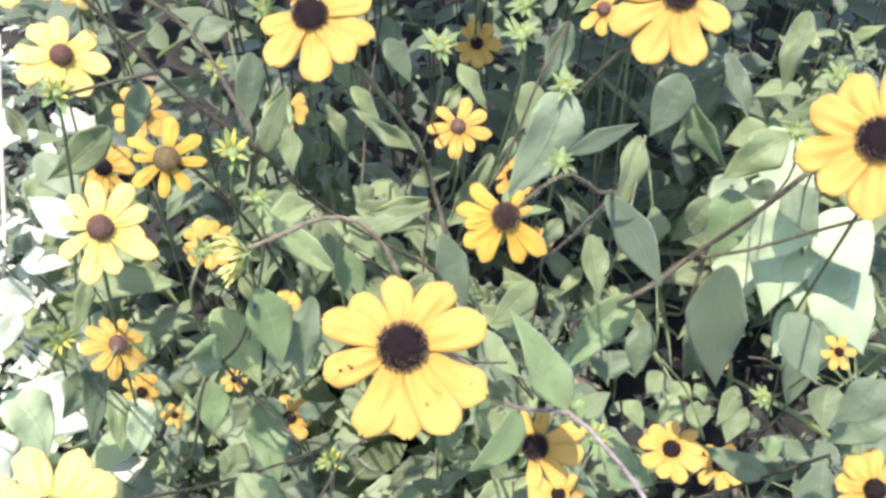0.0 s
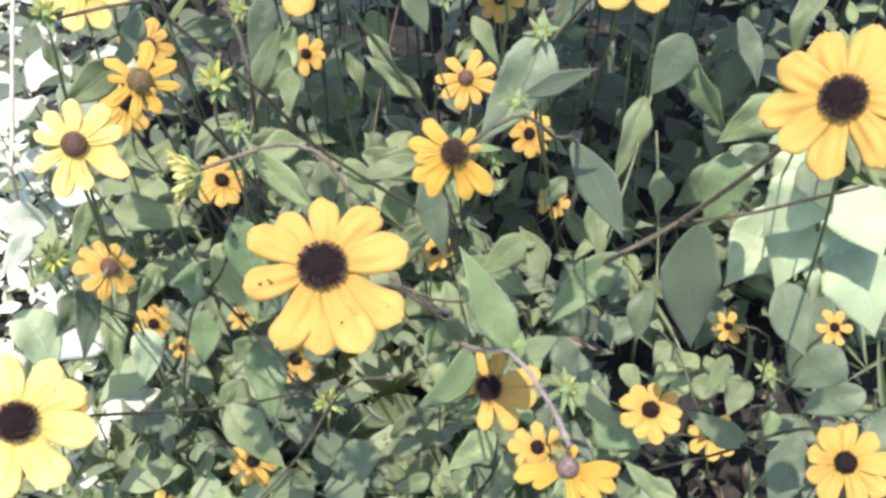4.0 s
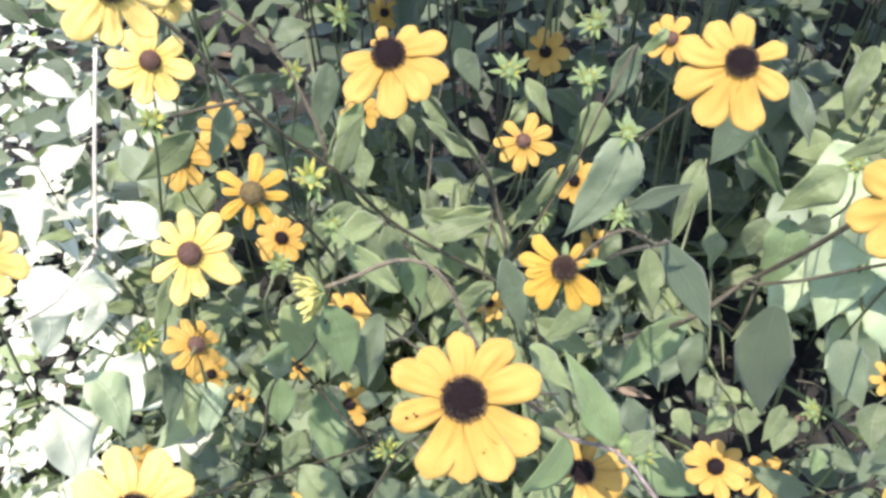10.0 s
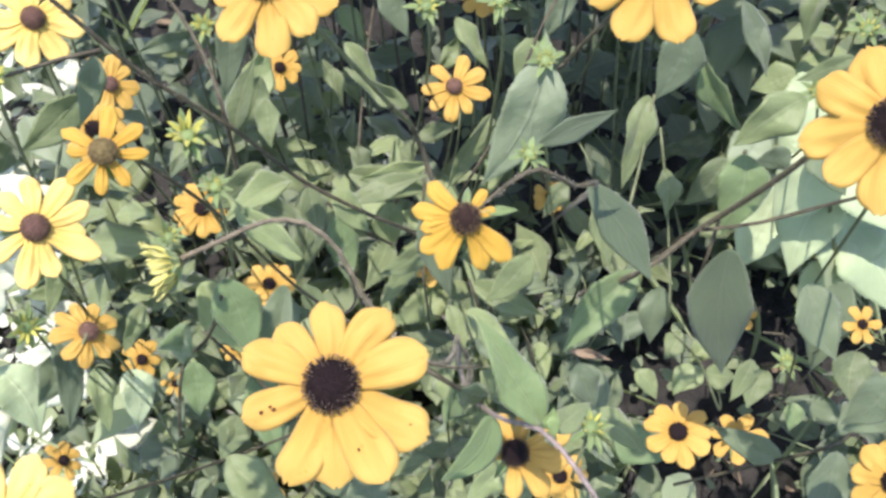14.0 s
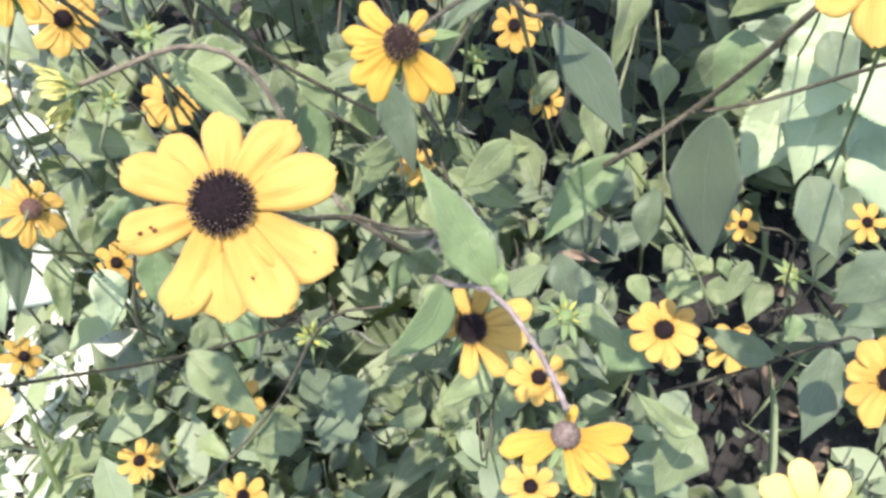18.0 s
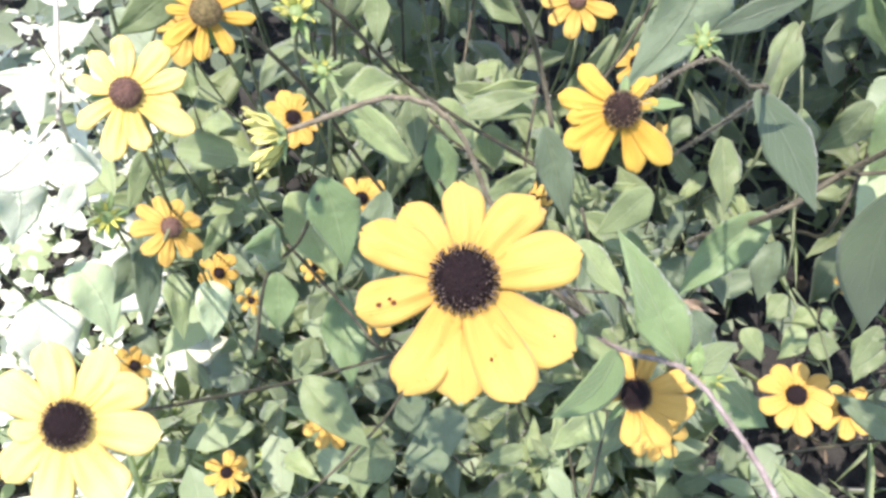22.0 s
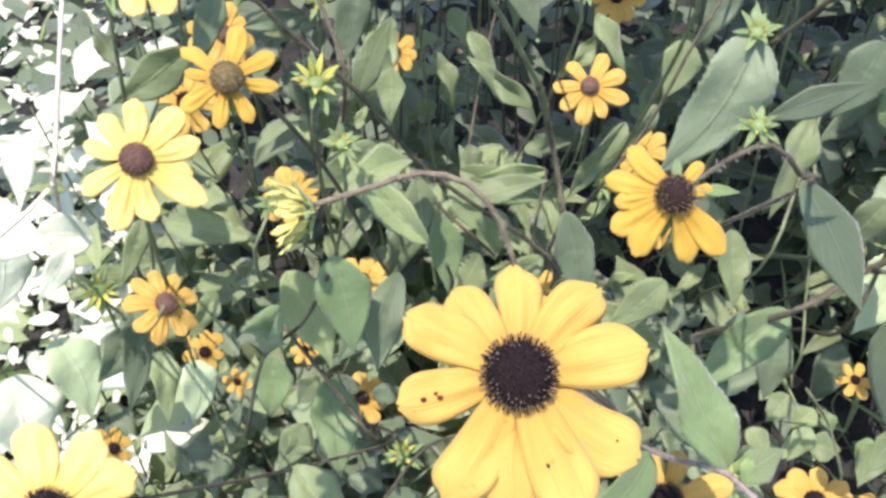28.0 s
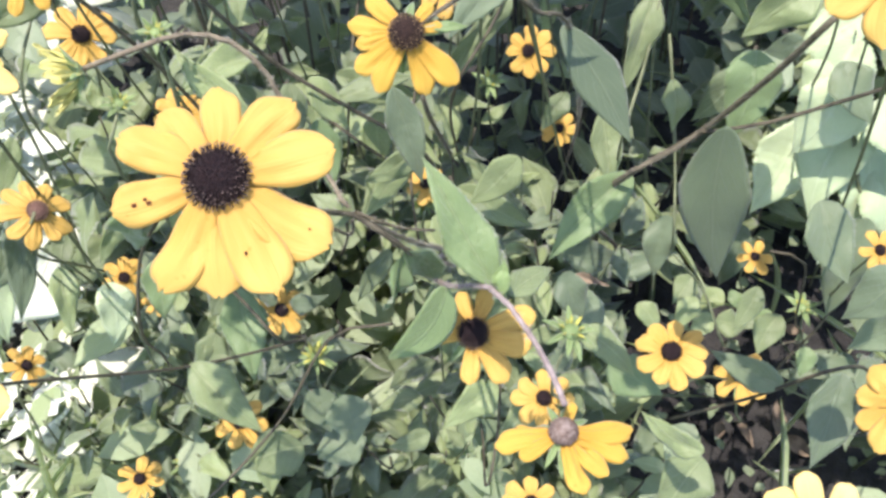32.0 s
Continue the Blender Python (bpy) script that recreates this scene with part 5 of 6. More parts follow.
add_leaf(plant, (-0.0429, 0.5740, 0.6091), (-0.0247, 0.5548, 0.5832), (0.35, -0.62, 0.70), 0.0218, 0, LEAF_BLUE_SHADE)
plant = stalk("leafy coneflower stem with broad veined leaves in half shade", [(-0.1700, 0.7000, -0.0050), (-0.0900, 0.5000, 0.3300), (-0.0600, 0.3900, 0.5300), (-0.0580, 0.3600, 0.5900)], 0.0012, 0.0009, STEM, 1200)
add_leaf(plant, (-0.0896, 0.2796, 0.6923), (-0.0805, 0.2577, 0.6586), (0.07, -0.35, 0.93), 0.0238, 0, LEAF_MID)
add_leaf(plant, (-0.0664, 0.2856, 0.6779), (-0.0750, 0.2626, 0.6350), (0.05, -0.35, 0.94), 0.0184, 4, LEAF_BLUE_SHADE)
add_leaf(plant, (-0.1143, 0.2787, 0.6562), (-0.1451, 0.2796, 0.5989), (0.20, -0.60, 0.76), 0.0200, 3, LEAF_MID)
add_leaf(plant, (-0.1413, 0.3156, 0.5597), (-0.1428, 0.2932, 0.5303), (0.09, -0.32, 0.94), 0.0232, 1, LEAF_MID)
add_leaf(plant, (-0.2738, 1.2612, -0.4816), (-0.2558, 1.1874, -0.5598), (0.03, -0.41, 0.91), 0.0694, 2, LEAF_MID)
add_leaf(plant, (-0.0683, 0.4154, 0.5623), (-0.0614, 0.3890, 0.5236), (0.02, -0.39, 0.92), 0.0224, 0, LEAF_MID)
add_leaf(plant, (-0.0046, 0.3176, 0.6865), (0.0080, 0.2914, 0.6531), (-0.04, -0.38, 0.92), 0.0173, 1, LEAF_BLUE_SHADE)
add_leaf(plant, (0.0162, 0.3573, 0.5718), (0.0614, 0.3494, 0.5511), (-0.07, -0.36, 0.93), 0.0201, 2, LEAF)
add_leaf(plant, (0.1512, 0.4355, 0.4497), (0.1434, 0.4081, 0.4125), (-0.14, -0.35, 0.92), 0.0246, 4, LEAF_BLUE_SHADE)
add_leaf(plant, (0.2438, 0.5392, 0.3032), (0.2220, 0.5036, 0.2558), (-0.17, -0.35, 0.92), 0.0320, 3, LEAF_BLUE_SHADE)
add_leaf(plant, (0.1434, 0.4364, 0.6690), (0.1654, 0.4090, 0.6294), (-0.6, -0.5, 0.6), 0.0170, 2, LEAF_MID)
add_leaf(plant, (0.1777, 0.4960, 0.6555), (0.1940, 0.4631, 0.6275), (0.2, -0.6, 0.75), 0.0180, 1, LEAF_BLUE_SHADE)
add_leaf(plant, (0.0475, 0.3137, 0.7792), (0.0516, 0.3321, 0.7847), (0.5, -0.5, 0.7), 0.0070, 3, BRACT)
add_leaf(plant, (0.0733, 0.3031, 0.5733), (0.0835, 0.2855, 0.5537), (0.0, -0.5, 0.86), 0.0190, 4, LEAF_BLUE_SHADE)
# the dark opening: small sunlit leaves low over the soil, and a dead stem
plant = stalk("low shaded coneflower shoot with small sunlit leaves over dark soil", [(0.3259, 0.7022, -0.0050), (0.2676, 0.5625, 0.1200), (0.2268, 0.4947, 0.2200), (0.2081, 0.4697, 0.2850)], 0.0010, 0.0006, STEM_GREEN, 0)
add_leaf(plant, (0.1954, 0.4884, 0.3000), (0.1791, 0.4660, 0.2920), (-0.05, -0.45, 0.89), 0.0240, 1, LEAF)
add_leaf(plant, (0.2261, 0.4943, 0.2700), (0.2069, 0.4784, 0.2620), (-0.05, -0.45, 0.89), 0.0220, 4, LEAF)
add_leaf(plant, (0.2149, 0.4707, 0.2700), (0.1944, 0.4503, 0.2620), (-0.05, -0.45, 0.89), 0.0200, 1, LEAF)
add_leaf(plant, (0.1781, 0.4688, 0.2700), (0.1992, 0.4565, 0.2620), (-0.05, -0.45, 0.89), 0.0110, 1, LEAF)
add_leaf(plant, (0.2173, 0.4649, 0.2700), (0.2471, 0.4648, 0.2620), (-0.05, -0.45, 0.89), 0.0260, 4, LEAF)
add_leaf(plant, (0.1731, 0.4544, 0.2700), (0.1597, 0.4462, 0.2620), (-0.05, -0.45, 0.89), 0.0120, 0, LEAF)
add_leaf(plant, (0.2511, 0.4336, 0.3300), (0.2342, 0.4036, 0.3220), (-0.05, -0.45, 0.89), 0.0260, 2, LEAF)
add_leaf(plant, (0.2465, 0.4445, 0.3200), (0.2362, 0.4206, 0.3120), (-0.05, -0.45, 0.89), 0.0180, 1, LEAF_MID)
add_leaf(plant, (0.2325, 0.4947, 0.2700), (0.2401, 0.4782, 0.2620), (-0.05, -0.45, 0.89), 0.0140, 5, LEAF_MID)
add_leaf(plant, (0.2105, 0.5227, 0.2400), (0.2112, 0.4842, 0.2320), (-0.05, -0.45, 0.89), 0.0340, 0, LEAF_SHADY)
add_leaf(plant, (0.2571, 0.3881, 0.3600), (0.2523, 0.3684, 0.3520), (-0.05, -0.45, 0.89), 0.0170, 3, LEAF_MID)
add_leaf(plant, (0.2969, 0.4090, 0.4000), (0.2887, 0.3735, 0.3920), (-0.05, -0.45, 0.89), 0.0320, 2, LEAF)
add_leaf(plant, (0.1063, 0.3241, 0.4400), (0.1413, 0.3090, 0.4320), (-0.05, -0.45, 0.89), 0.0300, 1, LEAF_MID)
plant = stalk("thin brown dead stem standing over dark soil", [(0.3017, 0.5173, -0.0050), (0.2687, 0.4341, 0.2400), (0.2740, 0.4255, 0.3000), (0.2834, 0.4276, 0.3400), (0.3002, 0.4483, 0.4000)], 0.0014, 0.0010, STEM, 0, "dead_stem", "stem")
add_stem(plant, [(0.2740, 0.4255, 0.3000), (0.2518, 0.4181, 0.3100)], 0.0012, 0.0009, STEM, 0)
plant = stalk("leafy coneflower stem with soft green leaves in half shade", [(-0.2190, 0.7473, -0.0050), (-0.1665, 0.5058, 0.2500), (-0.1381, 0.3777, 0.4400)], 0.0012, 0.0007, STEM_GREEN, 0)
add_leaf(plant, (-0.1369, 0.3758, 0.4400), (-0.1209, 0.3213, 0.4100), (0.25, -0.45, 0.85), 0.0340, 1, LEAF_MID)
add_leaf(plant, (-0.1434, 0.3823, 0.4300), (-0.1616, 0.3678, 0.4100), (0.25, -0.45, 0.85), 0.0200, 2, LEAF)
add_leaf(plant, (-0.1538, 0.3574, 0.4100), (-0.1675, 0.3312, 0.3900), (0.3, -0.45, 0.85), 0.0240, 0, LEAF)
add_leaf(plant, (-0.0850, 0.4720, 0.5200), (-0.0804, 0.4472, 0.5000), (0.2, -0.5, 0.85), 0.0180, 1, LEAF)
add_leaf(plant, (-0.0627, 0.4538, 0.5600), (-0.0091, 0.4468, 0.5500), (0.1, -0.6, 0.8), 0.0240, 2, LEAF)
add_leaf(plant, (-0.1163, 0.4441, 0.5500), (-0.0838, 0.4293, 0.5400), (0.2, -0.5, 0.85), 0.0260, 1, LEAF)
add_leaf(plant, (-0.3001, 0.5186, 0.5500), (-0.2616, 0.4879, 0.5300), (0.4, -0.5, 0.8), 0.0300, 1, LEAF_PALEGREEN)
plant = stalk("coneflower stem with broad leaves, sunlight put into their lime-green colour", [(0.5848, 1.2595, -0.0050), (0.4158, 0.8784, 0.2500), (0.3065, 0.6138, 0.4500)], 0.0014, 0.0008, STEM_GREEN, 0)
add_leaf(plant, (0.3218, 0.6447, 0.4400), (0.2707, 0.6275, 0.4200), (-0.2, -0.55, 0.80), 0.0500, 1, LEAF_LIME_LIT)
add_leaf(plant, (0.3113, 0.6188, 0.4400), (0.2890, 0.5580, 0.4200), (-0.2, -0.55, 0.80), 0.0520, 2, LEAF_LIME_LIT)
add_leaf(plant, (0.2856, 0.5941, 0.4400), (0.2673, 0.5740, 0.4200), (-0.2, -0.55, 0.80), 0.0360, 3, LEAF_LIME_LIT)
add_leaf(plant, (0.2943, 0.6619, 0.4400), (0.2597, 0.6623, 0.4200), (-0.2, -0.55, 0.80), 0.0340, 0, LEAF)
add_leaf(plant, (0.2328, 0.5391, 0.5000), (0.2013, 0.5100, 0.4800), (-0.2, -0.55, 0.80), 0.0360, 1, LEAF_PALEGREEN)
# edge of the bed: dry straw, and large leaves paled in colour for glare
plant = stalk("pale dry bent straw standing among the plants", [(-0.5703, 0.6977, -0.0050), (-0.3787, 0.4997, 0.3821), (-0.2459, 0.3514, 0.6369), (-0.2457, 0.3544, 0.6395), (-0.2458, 0.3921, 0.6766), (-0.2428, 0.4322, 0.7226)], 0.0014, 0.0012, DRY, 0, "dry_straw", "straw", "")
add_stem(plant, [(-0.2459, 0.3519, 0.6374), (-0.2461, 0.3498, 0.6357), (-0.2480, 0.3471, 0.6345), (-0.2561, 0.3124, 0.6394), (-0.2713, 0.2814, 0.6540)], 0.0013, 0.0011, DRY, 0)
plant = stalk("tall weed with large leaves, paled in colour for glare", [(-0.4652, 0.6124, -0.0050), (-0.3351, 0.4864, 0.2584), (-0.2491, 0.3890, 0.4307), (-0.2844, 0.3701, 0.5396), (-0.3108, 0.3674, 0.5832)], 0.0013, 0.0010, STEM_GREEN, 0, "weed", "weed", "")
add_leaf(plant, (-0.2690, 0.3910, 0.5446), (-0.2992, 0.3756, 0.5527), (0.50, -0.73, 0.47), 0.0311, 2, LEAF_GLARE)
add_leaf(plant, (-0.3024, 0.3605, 0.5724), (-0.2957, 0.3281, 0.5477), (0.76, -0.29, 0.59), 0.0349, 3, LEAF_GLARE)
add_leaf(plant, (-0.3126, 0.3308, 0.4821), (-0.2924, 0.2871, 0.4512), (0.71, -0.16, 0.69), 0.0523, 4, LEAF_GLARE)
add_leaf(plant, (-0.2913, 0.4227, 0.4074), (-0.3200, 0.3673, 0.3920), (0.65, -0.50, 0.57), 0.0594, 5, LEAF_GLARE)
add_leaf(plant, (-0.2707, 0.3702, 0.5583), (-0.2813, 0.3417, 0.5465), (0.71, -0.48, 0.51), 0.0190, 0, LEAF_GLARE)
add_leaf(plant, (-0.3132, 0.4620, 0.6724), (-0.2835, 0.4661, 0.6513), (0.57, -0.36, 0.73), 0.0190, 1, LEAF_GLARE)
add_leaf(plant, (-0.2844, 0.3249, 0.6362), (-0.2441, 0.3315, 0.6189), (0.41, -0.22, 0.88), 0.0360, 2, LEAF_GLARE)
plant = stalk("broad-leaved weed with large pale green leaves", [(0.3980, 0.7854, -0.0050), (0.3399, 0.6323, 0.2619), (0.2907, 0.5253, 0.4364), (0.3062, 0.4968, 0.3922), (0.3465, 0.4770, 0.3302)], 0.0022, 0.0016, STEM_GREEN, 0, "weed", "weed", "")
add_leaf(plant, (0.2731, 0.5266, 0.4874), (0.2435, 0.4921, 0.4444), (-0.13, -0.73, 0.67), 0.0560, 3, LEAF_LIME_LIT)
add_leaf(plant, (0.2970, 0.5389, 0.4516), (0.2627, 0.4823, 0.3905), (-0.44, -0.52, 0.73), 0.0590, 4, LEAF_LIME_LIT)
add_leaf(plant, (0.3078, 0.5385, 0.4276), (0.3031, 0.4700, 0.3712), (0.02, -0.64, 0.77), 0.0634, 5, LEAF_LIME_LIT)
add_leaf(plant, (0.3009, 0.5263, 0.4706), (0.3337, 0.4798, 0.4461), (-0.07, -0.50, 0.86), 0.0602, 0, LEAF_LIME_LIT)
add_leaf(plant, (0.2766, 0.5765, 0.3925), (0.2410, 0.5228, 0.3365), (0.07, -0.74, 0.67), 0.0577, 1, LEAF_LIME_LIT)
add_leaf(plant, (0.3345, 0.5167, 0.3665), (0.2918, 0.4813, 0.3237), (-0.04, -0.75, 0.66), 0.0577, 2, LEAF_LIME_LIT)
add_leaf(plant, (0.3129, 0.5119, 0.4072), (0.3502, 0.4532, 0.3806), (-0.06, -0.44, 0.89), 0.0676, 3, LEAF_LIME_LIT)
add_leaf(plant, (0.2630, 0.5221, 0.5080), (0.2854, 0.4872, 0.4849), (-0.01, -0.56, 0.83), 0.0342, 4, LEAF_BLUE_SHADE)
plant = stalk("dry brown twig lying in the growth", [(0.3732, 0.5873, -0.0050), (0.2821, 0.4455, 0.2811), (0.2167, 0.3425, 0.4685), (0.2057, 0.3385, 0.5334), (0.1833, 0.3360, 0.5483)], 0.0008, 0.0007, STEM, 0, "twig", "twig", "")
add_leaf(plant, (0.0800, 0.3729, 0.4667), (0.1087, 0.3669, 0.4654), (-0.04, -0.41, 0.91), 0.0069, 5, LITTER)
# more leafy stems of the bed
plant = stalk("slender coneflower stem with a few leaves, not in flower", [(-0.2980, 0.8907, -0.0050), (-0.2007, 0.6659, 0.3400), (-0.1374, 0.5008, 0.5667), (-0.1383, 0.5142, 0.6086), (-0.1474, 0.5460, 0.6156), (-0.1722, 0.6382, 0.5740)], 0.0011, 0.0009, STEM_GREEN, 0)
add_leaf(plant, (-0.1258, 0.5038, 0.6534), (-0.1322, 0.4666, 0.6172), (0.53, -0.64, 0.56), 0.0237, 0, LEAF_BLUE_SHADE)
add_leaf(plant, (-0.1979, 0.6279, 0.5715), (-0.1656, 0.6420, 0.5764), (0.10, -0.52, 0.85), 0.0254, 1, LEAF_BLUE_SHADE)
add_leaf(plant, (-0.2029, 0.6448, 0.5146), (-0.2501, 0.6224, 0.5101), (0.37, -0.85, 0.36), 0.0202, 2, LEAF_BLUE_SHADE)
plant = stalk("slender coneflower stem with a few leaves, not in flower", [(-0.1887, 0.7706, -0.0050), (-0.1065, 0.6007, 0.3023), (-0.0644, 0.4744, 0.5039), (-0.0625, 0.5066, 0.5300), (-0.0595, 0.5805, 0.5441), (-0.0510, 0.6571, 0.5691)], 0.0011, 0.0009, STEM, 0)
add_leaf(plant, (-0.0510, 0.6571, 0.5691), (-0.0377, 0.6258, 0.5315), (0.39, -0.64, 0.67), 0.0254, 3, LEAF_BLUE_SHADE)
add_leaf(plant, (-0.0618, 0.4920, 0.5438), (-0.0517, 0.4765, 0.5297), (0.39, -0.47, 0.79), 0.0148, 4, LEAF)
add_leaf(plant, (-0.0815, 0.4173, 0.5895), (-0.0759, 0.3892, 0.5677), (0.46, -0.49, 0.74), 0.0197, 0, LEAF)
plant = stalk("slender coneflower stem with a few leaves, not in flower", [(-0.4778, 0.7452, -0.0050), (-0.3359, 0.5510, 0.3490), (-0.2358, 0.4086, 0.5817), (-0.2221, 0.4341, 0.6236), (-0.2040, 0.4395, 0.6484)], 0.0012, 0.0010, STEM_GREEN, 0)
add_leaf(plant, (-0.2040, 0.4395, 0.6484), (-0.2360, 0.4060, 0.6350), (0.56, -0.71, 0.43), 0.0262, 1, LEAF)
add_leaf(plant, (-0.2080, 0.3607, 0.6397), (-0.2326, 0.3691, 0.6593), (0.18, -0.80, 0.57), 0.0230, 2, LEAF_GLARE)
add_leaf(plant, (-0.2924, 0.3497, 0.4949), (-0.2612, 0.3192, 0.4648), (0.61, -0.15, 0.78), 0.0399, 3, LEAF_LIME_LIT)
plant = stalk("slender coneflower stem with a few leaves, not in flower", [(-0.3221, 0.5258, -0.0050), (-0.2235, 0.3885, 0.3163), (-0.1536, 0.2880, 0.5271), (-0.1356, 0.2913, 0.5927), (-0.1065, 0.2780, 0.6478), (-0.0907, 0.2729, 0.6883)], 0.0011, 0.0009, STEM, 0)
plant = stalk("slender coneflower stem with a few leaves, not in flower", [(-0.0253, 0.7732, -0.0050), (-0.0011, 0.5730, 0.3390), (0.0096, 0.4279, 0.5649), (0.0364, 0.4349, 0.6237), (0.0544, 0.4528, 0.6703), (0.0775, 0.5064, 0.6732)], 0.0011, 0.0009, STEM, 0)
add_leaf(plant, (0.0775, 0.5064, 0.6732), (0.0614, 0.4800, 0.6416), (0.22, -0.80, 0.56), 0.0203, 1, LEAF_BLUE_SHADE)
plant = stalk("slender coneflower stem with a few leaves, not in flower", [(0.1449, 0.7748, -0.0050), (0.1300, 0.5575, 0.3341), (0.1070, 0.4030, 0.5568), (0.1170, 0.4235, 0.6002), (0.1247, 0.4513, 0.6264)], 0.0011, 0.0009, STEM_GREEN, 0)
add_leaf(plant, (0.1214, 0.4517, 0.6259), (0.1071, 0.4109, 0.5879), (0.16, -0.70, 0.69), 0.0197, 4, LEAF)
plant = stalk("slender coneflower stem with a few leaves, not in flower", [(0.2489, 0.7550, -0.0050), (0.2012, 0.5382, 0.3192), (0.1556, 0.3853, 0.5319), (0.1626, 0.3957, 0.5914), (0.1639, 0.3919, 0.6416)], 0.0013, 0.0011, STEM, 0)
add_leaf(plant, (0.1639, 0.3907, 0.6406), (0.1552, 0.3566, 0.6119), (0.07, -0.65, 0.75), 0.0330, 3, LEAF_MID)
plant = stalk("slender coneflower stem with a few leaves, not in flower", [(0.2862, 0.6012, -0.0050), (0.2291, 0.4539, 0.2552), (0.1827, 0.3499, 0.4253), (0.1635, 0.3605, 0.4718), (0.1395, 0.3592, 0.5118)], 0.0009, 0.0008, STEM_GREEN, 0)
add_leaf(plant, (0.1904, 0.3478, 0.4963), (0.1758, 0.3264, 0.4808), (0.04, -0.60, 0.80), 0.0162, 0, LEAF)
plant = stalk("slender coneflower stem with a few leaves, not in flower", [(0.0442, 0.7109, -0.0050), (0.0561, 0.4852, 0.3143), (0.0518, 0.3232, 0.5238), (0.0259, 0.3279, 0.5704), (0.0153, 0.3342, 0.6090)], 0.0011, 0.0009, STEM, 0)
add_leaf(plant, (0.0140, 0.3261, 0.5922), (0.0425, 0.3039, 0.5809), (0.18, -0.25, 0.95), 0.0178, 2, LEAF)
plant = stalk("slender coneflower stem with a few leaves, not in flower", [(0.1979, 0.6975, -0.0050), (0.1765, 0.5214, 0.2813), (0.1482, 0.3983, 0.4689), (0.1455, 0.4221, 0.5129), (0.1387, 0.4485, 0.5636), (0.1359, 0.4666, 0.5822)], 0.0011, 0.0009, STEM_GREEN, 0)
add_leaf(plant, (0.1387, 0.4485, 0.5636), (0.1416, 0.4256, 0.5422), (0.19, -0.66, 0.73), 0.0174, 5, LEAF)
plant = stalk("slender coneflower stem with a few leaves, not in flower", [(-0.1165, 0.5175, -0.0050), (-0.0709, 0.4068, 0.1590), (-0.0451, 0.3250, 0.2650), (-0.0792, 0.3398, 0.3214), (-0.0966, 0.3470, 0.3513)], 0.0011, 0.0009, STEM, 0)
add_leaf(plant, (-0.0966, 0.3470, 0.3513), (-0.0792, 0.3219, 0.3354), (0.46, -0.22, 0.86), 0.0323, 1, LEAF_BLUE_SHADE)
add_leaf(plant, (-0.1175, 0.3070, 0.3599), (-0.1109, 0.2693, 0.3424), (0.55, -0.27, 0.79), 0.0266, 2, LEAF)
add_leaf(plant, (-0.0075, 0.3108, 0.3645), (-0.0338, 0.2969, 0.3611), (0.25, -0.65, 0.71), 0.0180, 3, LEAF)
plant = stalk("slender coneflower stem with a few leaves, not in flower", [(-0.0214, 0.5675, -0.0050), (0.0202, 0.3960, 0.2205), (0.0323, 0.2726, 0.3675), (0.0395, 0.2861, 0.4168), (0.0410, 0.2956, 0.4661)], 0.0011, 0.0009, STEM, 0)
add_leaf(plant, (0.0393, 0.2956, 0.4661), (0.0103, 0.2709, 0.4551), (0.27, -0.64, 0.72), 0.0251, 4, LEAF)
add_leaf(plant, (0.0428, 0.2946, 0.3987), (0.0344, 0.2685, 0.3874), (0.34, -0.46, 0.82), 0.0186, 5, LEAF)
plant = stalk("slender coneflower stem with a few leaves, not in flower", [(-0.0489, 0.7162, -0.0050), (-0.0285, 0.5339, 0.2792), (-0.0149, 0.4018, 0.4653), (-0.0169, 0.4182, 0.5301), (-0.0120, 0.4554, 0.5649)], 0.0011, 0.0009, STEM, 0)
add_leaf(plant, (-0.0179, 0.4181, 0.5302), (-0.0437, 0.3837, 0.5066), (0.41, -0.70, 0.58), 0.0190, 0, LEAF)
add_leaf(plant, (-0.0120, 0.4554, 0.5649), (-0.0558, 0.4440, 0.5617), (0.20, -0.89, 0.41), 0.0174, 1, LEAF)
add_leaf(plant, (-0.0281, 0.3713, 0.4947), (-0.0444, 0.3411, 0.4772), (0.44, -0.62, 0.66), 0.0158, 2, LEAF)
plant = stalk("slender coneflower stem with a few leaves, not in flower", [(-0.3696, 0.4893, -0.0050), (-0.2779, 0.4244, 0.1856), (-0.2223, 0.3697, 0.3093), (-0.2339, 0.3908, 0.3750), (-0.2341, 0.3945, 0.4287)], 0.0011, 0.0009, STEM_GREEN, 0)
add_leaf(plant, (-0.2338, 0.3880, 0.4243), (-0.2234, 0.3530, 0.3979), (0.67, -0.31, 0.68), 0.0323, 3, LEAF_LIME_LIT)
add_leaf(plant, (-0.2185, 0.4175, 0.4637), (-0.2297, 0.3866, 0.4473), (0.66, -0.52, 0.54), 0.0185, 4, LEAF)

# ---- the leafy growth behind and below the flowers ----
FILL = random.Random(12)


def canopy(x, y):
    """Height that the leafy growth reaches at a place of the bed."""
    s = max(0.0, min(1.0, (y - 0.15) / 0.6))
    h = 0.20 + 0.30 * s * s * (3 - 2 * s)
    if x < -0.28:
        h -= 0.10 * min(1.0, (-0.28 - x) / 0.2)
    return h


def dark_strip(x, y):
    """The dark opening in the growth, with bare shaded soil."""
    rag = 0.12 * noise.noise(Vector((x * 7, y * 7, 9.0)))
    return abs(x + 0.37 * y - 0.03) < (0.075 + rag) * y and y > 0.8


